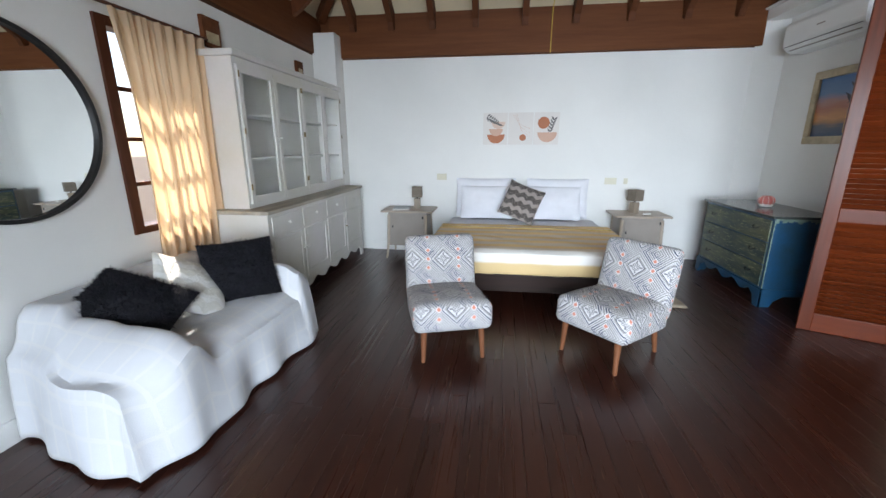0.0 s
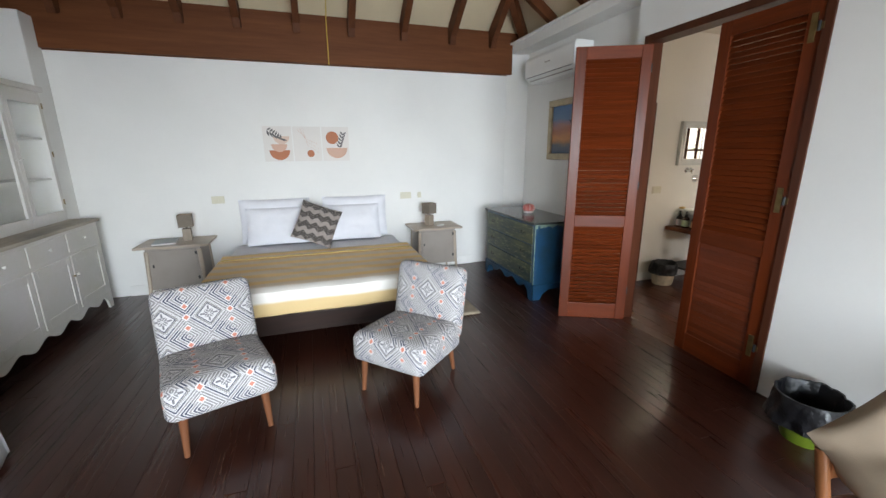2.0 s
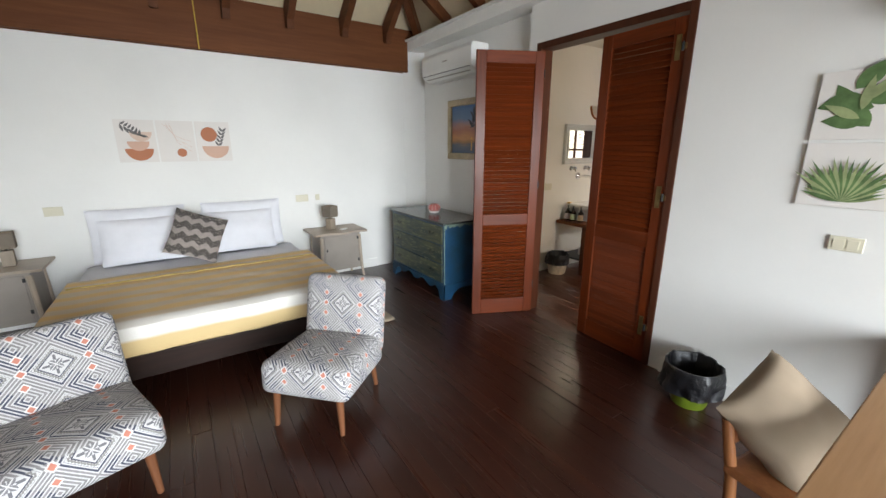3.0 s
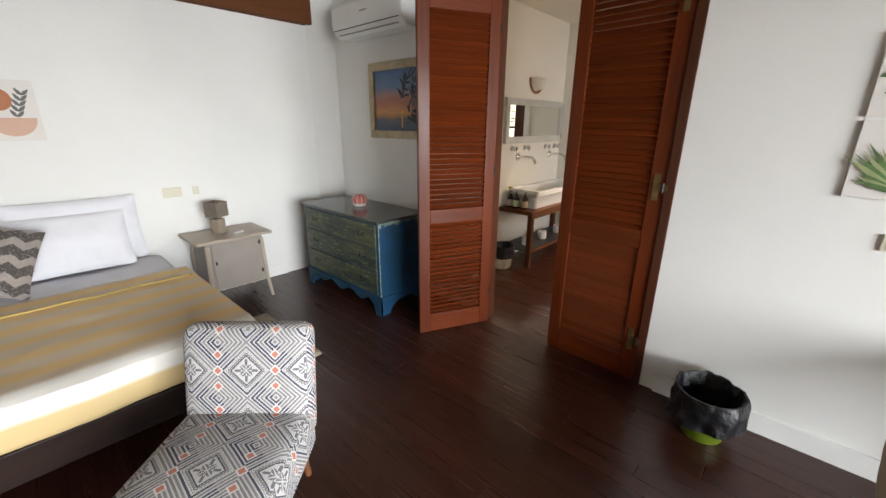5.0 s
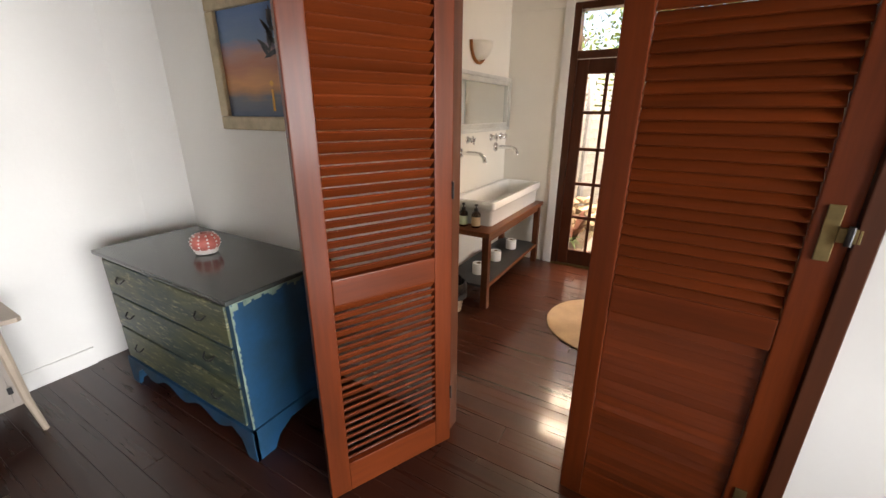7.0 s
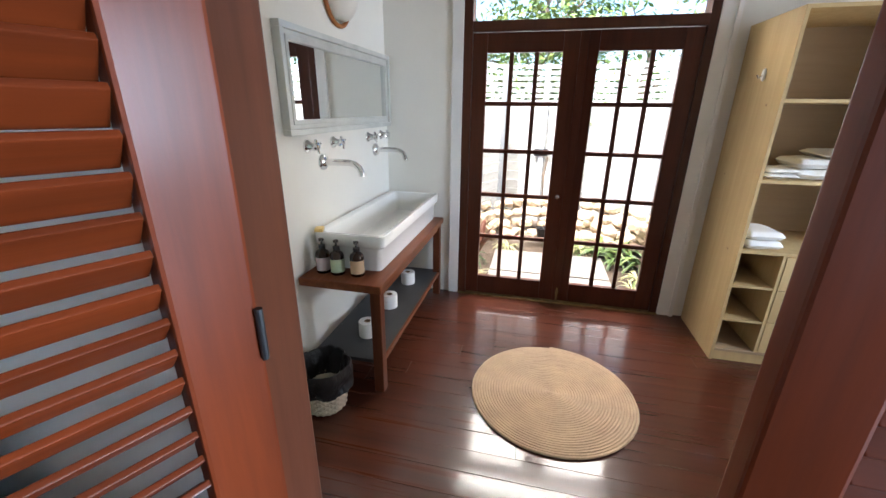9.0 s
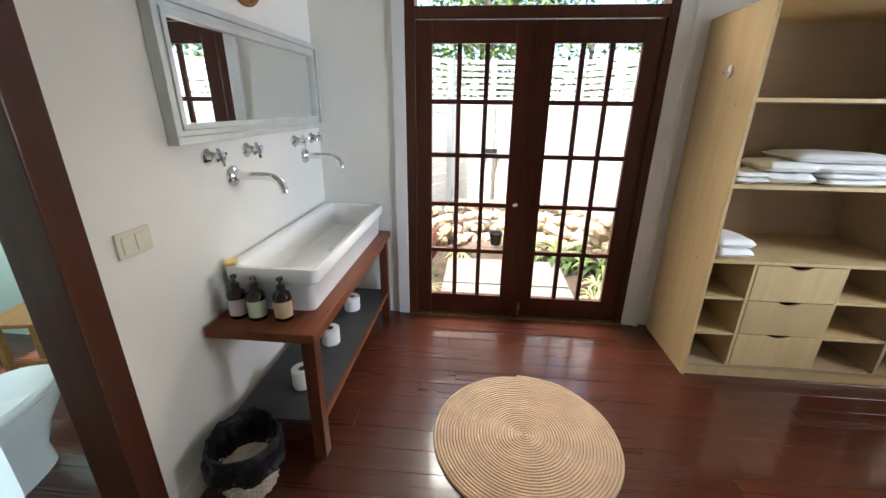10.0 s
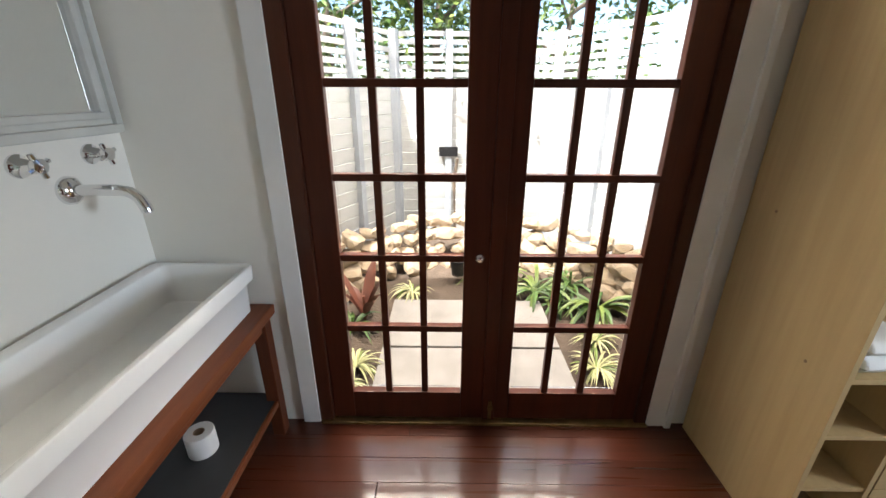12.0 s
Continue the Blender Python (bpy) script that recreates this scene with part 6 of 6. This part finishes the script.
def wardrobe():
    root = thing("wardrobe", "open pale oak wardrobe with shelves, drawers and cubbyholes", "wardrobe")
    xa, xb, ya, yb, zt = 5.665, FX - 0.022, 0.05, 2.032, 2.07
    t_ = 0.019
    part("side_panel", boxes((xa, xb, yb - t_, yb, 0, zt, 0.001)), WARDROBE_OAK, root)
    part("side_panel", boxes((xa, xb, ya, ya + t_, 0, zt, 0.001)), WARDROBE_OAK, root)
    part("divider", boxes((xa + 0.004, xb, 0.93, 0.93 + t_, 0.07, zt - t_, 0.001)), WARDROBE_IN_SHADE, root)
    part("top", boxes((xa, xb, ya + t_, yb - t_, zt - t_, zt, 0.001)), WARDROBE_OAK, root)
    part("back_panel", boxes((xb - 0.008, xb, ya + t_, yb - t_, 0.07, zt - t_)), WARDROBE_IN_SHADE, root)
    part("plinth", boxes((xa + 0.012, xa + 0.03, ya + t_, yb - t_, 0, 0.07)), WARDROBE_OAK, root)
    part("bottom", boxes((xa + 0.002, xb - 0.008, ya + t_, yb - t_, 0.07, 0.088)), WARDROBE_IN_SHADE, root)
    for y0, y1 in ((ya + t_, 0.93), (0.93 + t_, yb - t_)):
        for z in (0.765, 1.19, 1.62):
            part("shelf", boxes((xa + 0.003, xb - 0.008, y0, y1, z - t_ / 2, z + t_ / 2, 0.001)), WARDROBE_OAK, root)
        w = y1 - y0
        d0, d1 = y1 - 0.245, y1 - 0.245 - 0.46
        for y in (d0, d1 - t_):
            part("divider", boxes((xa + 0.006, xb - 0.008, y, y + t_, 0.088, 0.755, 0.001)), WARDROBE_OAK, root)
        for z in (0.30, 0.535):
            part("cubby_shelf", boxes((xa + 0.01, xb - 0.008, d0 + t_, y1, z - 0.008, z + 0.008)), WARDROBE_OAK, root)
            part("cubby_shelf", boxes((xa + 0.01, xb - 0.008, y0, d1 - t_, z - 0.008, z + 0.008)), WARDROBE_OAK, root)
        for i in range(3):
            z = 0.092 + i * 0.221
            bm = bmesh.new()
            ym = (d0 + d1) / 2
            pts = [(d1 + 0.002, z), (d0 - 0.002, z), (d0 - 0.002, z + 0.216)]
            for k in range(9):
                u = k / 8
                pts.append((ym + 0.065 - 0.13 * u, z + 0.216 - 0.022 * math.sin(math.pi * u)))
            pts.append((d1 + 0.002, z + 0.216))
            extrude_outline(bm, pts, 0.018, Matrix(((0, 1, 0, xa + 0.004), (1, 0, 0, 0), (0, 0, 1, 0), (0, 0, 0, 1))))
            dd = part("drawer", bm, WARDROBE_OAK, root)
            # black sheet that stands for the shade seen through the finger slot
            part("drawer_slot_shade", boxes((xa + 0.05, xa + 0.06, d1 + 0.02, d0 - 0.02, z, z + 0.19)), BLACK_METAL, dd)
    hk = part("hook", lathe([(0.017, 0), (0.019, 0.004), (0.016, 0.010), (0.001, 0.012)], 16, Matrix.Translation((5.91, yb, 1.765)) @ pose(0, 0, 0, -90) @ Matrix.Diagonal((1, 1.9, 1, 1))), PLASTIC_WHITE, root, "white stick-on hook", True)
    part("prong", tube([(5.91, yb + 0.008, 1.76), (5.91, yb + 0.028, 1.745), (5.91, yb + 0.036, 1.765)], 0.005, 8), CHROME, hk)
    for x, z in ((5.80, 1.60), (5.80, 0.74), (6.10, 1.17)):
        part("screw_cover", lathe([(0.006, 0), (0.005, 0.0015)], 10, pose(x, yb, z, -90)), CARD, root)


wardrobe()


def towel(x, y, z, w, d, h, rz, material=TOWEL, lab="white folded towel on a wardrobe shelf"):
    bm = bmesh.new()
    for k in range(2):
        z0 = k * h / 2

        def f(u, v, top, z0=z0, k=k):
            a, c_ = u * 2 - 1, v * 2 - 1
            e = max(0.0, 1 - max(abs(a) ** 6, abs(c_) ** 6)) ** 0.5
            q = (z0 + h / 4) + (1 if top else -1) * h / 4 * e + 0.006 * noise.noise((a * 2 + x * 5, c_ * 2 + k, z0 * 30)) * e
            return (a * w / 2 * (1 - 0.04 * k), c_ * d / 2, q)
        for top in (True, False):
            add_sheet(bm, 16, 16, lambda u, v, top=top: f(u, v, top))
    bmesh.ops.remove_doubles(bm, verts=bm.verts, dist=0.0008)
    solid("towel", bm, material, lab, "towel", pose(x, y, z, 0, 0, rz), "folded towels", True)


towel(5.84, 1.90, 1.201, 0.26, 0.17, 0.055, 4)
towel(5.86, 1.70, 1.201, 0.30, 0.24, 0.115, -4)
towel(5.86, 1.36, 1.201, 0.34, 0.42, 0.060, 3)
towel(5.87, 1.44, 1.262, 0.34, 0.50, 0.10, -6)
towel(5.86, 1.06, 1.201, 0.30, 0.15, 0.085, 5, TEAL_CLOTH, "teal folded towel on a wardrobe shelf")
towel(5.81, 1.905, 0.776, 0.26, 0.20, 0.115, 6)


# ---- toilet room ----
def toilet():
    root = thing("toilet", "white ceramic toilet with its lid closed", "toilet", pose(0.10, 5.32, 0))
    part("tank", boxes((3.705, 3.95, -0.20, 0.20, 0.38, 0.78, 0.025)), CERAMIC, root, smooth=True)
    bm = bmesh.new()
    rows = []
    for z, x0, x1, w in ((0.0, 3.95, 4.62, 0.115), (0.10, 3.95, 4.61, 0.11), (0.20, 3.92, 4.65, 0.125), (0.30, 3.90, 4.71, 0.165), (0.385, 3.90, 4.735, 0.185)):
        rows.append([bm.verts.new(((x0 + x1) / 2 + (x1 - x0) / 2 * math.cos(a), w * math.copysign(abs(math.sin(a)) ** 0.75, math.sin(a)), z)) for a in [2 * math.pi * i / 32 for i in range(32)]])
    for a, c_ in zip(rows, rows[1:]):
        for i in range(32):
            bm.faces.new((a[i], a[(i + 1) % 32], c_[(i + 1) % 32], c_[i]))
    bm.faces.new(rows[-1])
    part("bowl", bm, CERAMIC, root, smooth=True)
    bm = lathe([(0.001, 0), (0.96, 0), (1.0, 0.012), (1.0, 0.03), (0.93, 0.046), (0.001, 0.056)], 40, Matrix.Translation((4.335, 0, 0.387)) @ Matrix.Diagonal((0.40, 0.195, 1, 1)))
    part("lid", bm, PLASTIC_WHITE, root, smooth=True)


toilet()


def step_stool():
    root = thing("step_stool", "honey-coloured wooden two-step stool", "stool", pose(5.22, 5.80, 0, 0, 0, 12))
    part("upper_step", boxes((-0.14, 0.14, -0.20, 0.20, 0.425, 0.45, 0.006)), STOOL_WOOD, root)
    part("lower_step", boxes((-0.13, 0.11, -0.34, -0.16, 0.20, 0.222, 0.006)), STOOL_WOOD, root)
    for x in (-0.12, 0.085):
        for y in (-0.16, 0.14):
            part("leg", boxes((x, x + 0.035, y, y + 0.035, 0, 0.425, 0.003)), STOOL_WOOD, root)
        part("leg", boxes((x, x + 0.035, -0.32, -0.285, 0, 0.20, 0.003)), STOOL_WOOD, root)
        part("stretcher", boxes((x + 0.008, x + 0.028, -0.125, 0.14, 0.17, 0.20, 0.003)), STOOL_WOOD, root)


step_stool()
paper_roll(5.27, 5.83, 0.45)


# ---- garden ----
setting("ground", boxes((-60, 80, -60, 80, -0.30, -0.16)), SOIL, "dry brown earth")
bm = bmesh.new()
add_sheet(bm, 70, 90, lambda u, v: (FX + 0.14 + 3.4 * u, 0.4 + 5.2 * v, -0.085 + 0.035 * noise.noise((u * 8, v * 9, 0)) + 0.012 * noise.noise((u * 40, v * 50, 0)) + 0.20 * max(0.0, u - 0.42) ** 1.2))
setting("ground_bed", bm, SOIL, "dry garden soil", True)
path = tagged(new("pavement"), "pale paving slabs leading from the garden doors", kind="structure")
r5 = random.Random(3)
for x0, x1, y0, y1 in ((FX + 0.17, 6.92, 2.46, 3.04), (FX + 0.17, 6.92, 3.06, 3.66), (6.94, 7.58, 2.46, 3.04), (6.94, 7.58, 3.06, 3.66)):
    part("slab", boxes((x0, x1, y0, y1, -0.10, -0.028 + r5.uniform(-0.004, 0.004), 0.006)), SLAB, path)


def stone_mesh(seed):
    bm = bmesh.new()
    bmesh.ops.create_icosphere(bm, subdivisions=2, radius=0.5)
    for v in bm.verts:
        p = v.co.copy()
        n = p.normalized()
        cut = max(abs(n.x), abs(n.y) * 0.95, abs(n.z) * 1.05)
        v.co = n * (0.36 / (cut * 0.7 + 0.3)) * (1 + 0.28 * noise.noise(p * 1.7 + Vector((seed * 5.3, 0, 0))))
    me = finish("stone", bm, STONE)
    return me


stones = [stone_mesh(i) for i in range(7)]
sw = tagged(new("stone_wall"), "low dry-stone edging of buff fieldstones round the planting bed", "stone wall")
r6 = random.Random(11)
edge = [(7.35, 4.35), (7.75, 4.10), (8.10, 3.80), (8.32, 3.45), (8.42, 3.05), (8.42, 2.60), (8.25, 2.25), (7.95, 1.98), (7.60, 1.78), (7.30, 1.60)]
for i in range(len(edge) - 1):
    (ax, ay), (bx, by) = edge[i], edge[i + 1]
    for k in range(3):
        for row in range(4):
            u = (k + r6.uniform(0.1, 0.9)) / 3
            ob = new("stone", stones[r6.randrange(7)])
            ob.parent = sw
            s = r6.uniform(0.17, 0.30) * (1 - 0.08 * row)
            ob.location = (ax + (bx - ax) * u + 0.07 * row + r6.uniform(-0.03, 0.03), ay + (by - ay) * u + r6.uniform(-0.03, 0.03), -0.03 + row * 0.125 + r6.uniform(-0.02, 0.02))
            ob.rotation_euler = (r6.uniform(-0.5, 0.5), r6.uniform(-0.5, 0.5), r6.uniform(0, 6.28))
            ob.scale = (s * 1.25, s * 1.1, s * 0.8)


def fence_run(ax, ay, bx, by, lattice, lab):
    """Pale boards between posts from a to b, with open slats above."""
    L = math.hypot(bx - ax, by - ay)
    root = thing("fence", lab, "fence", pose(ax, ay, -0.16, 0, 0, math.degrees(math.atan2(by - ay, bx - ax))), "garden fence")
    n = max(1, round(L / 0.62))
    r7 = random.Random(int(ax * 10))
    for i in range(n + 1):
        x = L * i / n
        part("post", boxes((x - 0.035, x + 0.035, -0.05, 0.03, 0, 2.30 if lattice else 1.80, 0.004)), FENCE_POST, root)
    me = finish("board", box(0, L, -0.008, 0.008, 0, 0.128, 0.003), FENCE)
    for k in range(13):
        ob = new("board", me)
        ob.parent = root
        ob.location = (0, 0.02 + 0.004 * (k % 2), 0.08 + k * 0.131)
        ob.rotation_euler = (radians(r7.uniform(3, 7)), 0, 0)
    if lattice:
        me2 = finish("slat", box(0, L, -0.007, 0.007, 0, 0.045, 0.003), FENCE)
        for k in range(7):
            ob = new("slat", me2)
            ob.parent = root
            ob.location = (0, 0.02, 1.80 + k * 0.074)


fence_run(6.62, 4.95, 9.05, 3.78, True, "pale grey painted board fence topped with open slats")
fence_run(9.05, 3.78, 9.10, 2.10, True, "pale grey painted board fence topped with open slats")
fence_run(9.10, 2.10, 6.70, 0.90, True, "pale grey painted board fence topped with open slats")
solid("outdoor_tap_box", boxes((-0.02, 0.02, -0.10, 0.10, -0.05, 0.05, 0.006)), BLACK_METAL, "black box with a tap fixed to the fence", "tap box", pose(9.02, 3.22, 0.98))
solid("garden_pipe", tube([(8.75, 3.14, 0.1), (8.76, 3.16, 0.7), (8.74, 3.13, 0.95)], 0.022, 8, 0.016), BARK, "thin bare stem standing by the stones", "stem")
solid("flower_pot", lathe([(0.001, 0), (0.06, 0), (0.085, 0.15), (0.075, 0.15), (0.05, 0.01), (0.001, 0.01)], 20), BLACK_METAL, "black plastic plant pot on the soil", "pot", pose(8.02, 3.12, 0.0), smooth=True)


def strap_leaves(bm, n, L, w, rng_, spread=1.0, up=0.9, seg=6):
    for k in range(n):
        a = rng_.uniform(0, 2 * math.pi)
        l, ww = L * rng_.uniform(0.6, 1.1), w * rng_.uniform(0.7, 1.1)
        e = up * rng_.uniform(0.6, 1.1)
        d, s = Vector((math.cos(a), math.sin(a), 0)), Vector((-math.sin(a), math.cos(a), 0))
        prev = None
        for i in range(seg + 1):
            u = i / seg
            p = d * (l * u * spread * 0.8) + Vector((0, 0, l * (e * u - 0.9 * u * u * spread)))
            wd = ww * math.sin(math.pi * min(0.97, 0.12 + 0.86 * u))
            c_ = (bm.verts.new(p - s * wd), bm.verts.new(p + Vector((0, 0, -wd * 0.5))), bm.verts.new(p + s * wd))
            if prev:
                bm.faces.new((prev[0], prev[1], c_[1], c_[0]))
                bm.faces.new((prev[1], prev[2], c_[2], c_[1]))
            prev = c_


r8 = random.Random(5)
for x, y, kind, L in ((6.75, 3.80, "v", 0.26), (6.55, 3.85, "v", 0.24), (7.75, 3.52, "v", 0.30), (6.75, 2.28, "v", 0.30), (7.05, 2.18, "v", 0.24), (7.85, 2.66, "v", 0.28), (7.55, 2.30, "g", 0.42), (7.75, 2.45, "y", 0.55),
                      (8.05, 2.75, "y", 0.50), (7.20, 3.92, "g", 0.32), (7.35, 3.86, "r", 0.62), (7.5, 2.02, "y", 0.55), (7.9, 2.12, "g", 0.5)):
    lab = {"v": "tuft of cream-edged strap leaves in the soil", "g": "dark green strap-leaved plant", "y": "yellow-green broad strap-leaved plant", "r": "bronze-red leaved plant by the stones"}[kind]
    root = thing("garden_plant", lab, "plant", pose(x, y, -0.06), "bed plants")
    bm, bm2 = bmesh.new(), bmesh.new()
    wd = {"v": 0.009, "g": 0.016, "y": 0.024, "r": 0.045}[kind]
    strap_leaves(bm, {"v": 34, "g": 24, "y": 14, "r": 9}[kind], L, wd, r8, 0.55 if kind == "r" else 1.0, 1.3 if kind == "r" else 1.0)
    part("leaves", bm, {"v": LEAF_PALE, "g": LEAF, "y": LEAF_LIGHT, "r": LEAF_RED}[kind], root, smooth=True)
    if kind in "vy":
        strap_leaves(bm2, 12, L * 0.9, wd, r8)
        part("inner_leaves", bm2, LEAF_LIGHT if kind == "v" else LEAF, root, smooth=True)
    else:
        part("stem", tube([(0, 0, -0.05), (0, 0, L * 0.3)], 0.012, 8), LEAF_RED if kind == "r" else LEAF, root)


def garden_tree(x, y, h, spread, n, seed, lab, light):
    rg = random.Random(seed)
    root = thing("tree", lab, "tree", pose(x, y, -0.2), "trees behind the fence")
    bm = tube([(0, 0, 0), (0.06, 0.03, h * 0.3), (-0.04, 0.08, h * 0.6), (0.02, 0.0, h * 0.85)], 0.09, 9, 0.03)
    tips = []
    for i in range(12):
        a, z = rg.uniform(0, 6.28), h * rg.uniform(0.35, 0.85)
        r = spread * rg.uniform(0.5, 1.0)
        p = Vector((r * math.cos(a), r * math.sin(a), z + rg.uniform(0.1, 0.6)))
        add_tube(bm, [(0, 0.03, z), (p.x * 0.5, p.y * 0.5, z + 0.25), p], 0.028, 6, 0.008)
        tips.append(p)
    part("trunk", bm, BARK, root)
    for mat_, cnt in ((LEAF, n), (LEAF_LIGHT, int(n * light))):
        vs, fs = [], []
        for k in range(cnt):
            c_ = tips[rg.randrange(len(tips))] * rg.uniform(0.75, 1.05) + Vector((rg.gauss(0, 0.26), rg.gauss(0, 0.26), rg.gauss(0, 0.24)))
            d = Vector((rg.uniform(-1, 1), rg.uniform(-1, 1), rg.uniform(-0.9, 0.3))).normalized()
            s = d.cross(Vector((rg.uniform(-1, 1), rg.uniform(-1, 1), 1))).normalized()
            L, w = rg.uniform(0.07, 0.13), rg.uniform(0.018, 0.034)
            b0 = len(vs)
            vs += [c_, c_ + d * L * 0.5 + s * w, c_ + d * L, c_ + d * L * 0.5 - s * w]
            fs.append((b0, b0 + 1, b0 + 2, b0 + 3))
        me = bpy.data.meshes.new("crown")
        me.from_pydata(vs, [], fs)
        me.materials.append(mat_)
        ob = new("crown", me)
        ob.parent = root


garden_tree(9.9, 4.6, 3.6, 1.1, 2600, 1, "leafy green tree standing behind the fence", 0.5)
garden_tree(10.1, 3.3, 3.9, 1.1, 2600, 2, "leafy yellow-green tree standing behind the fence", 1.1)
garden_tree(10.3, 1.7, 3.4, 1.1, 2200, 3, "leafy green tree standing behind the fence", 0.4)
garden_tree(8.9, 5.6, 3.4, 0.9, 1800, 6, "leafy green tree standing behind the fence", 0.6)

# ---- floorboards, last ----
def planks(floor_ob, xs, xe, ys, ye, width, material, seed, gap=0.0006):
    rg = random.Random(seed)
    bm = bmesh.new()
    add_box(bm, gap, width - gap, gap, 1 - gap, -0.014, 0.0)
    top_e = [e for e in bm.edges if all(v.co.z > -0.001 for v in e.verts)]
    bmesh.ops.bevel(bm, geom=top_e, offset=0.0009, segments=1, affect="EDGES")
    me = finish("floorboard", bm, material)
    x = xs
    while x < xe - 0.01:
        y = ys - rg.uniform(0, 1.6)
        while y < ye:
            L = rg.choice((2.1, 2.7, 3.3))
            a, c_ = max(y, ys), min(y + L, ye)
            if c_ - a > 0.05:
                ob = new("floorboard", me)
                ob.parent = floor_ob
                ob.location = (x, a, rg.uniform(-0.0007, 0.0004))
                ob.scale = (min(1.0, (xe - x) / width), c_ - a, 1)
            y += L
        x += width


planks(floor_bed, LX - 0.02, RX - 0.01, -1.7, BY, 0.105, FLOOR_WOOD, 1)
planks(floor_bath, RX - 0.008, FX + 0.01, -0.5, 6.8, 0.125, BATH_FLOOR_WOOD, 2)
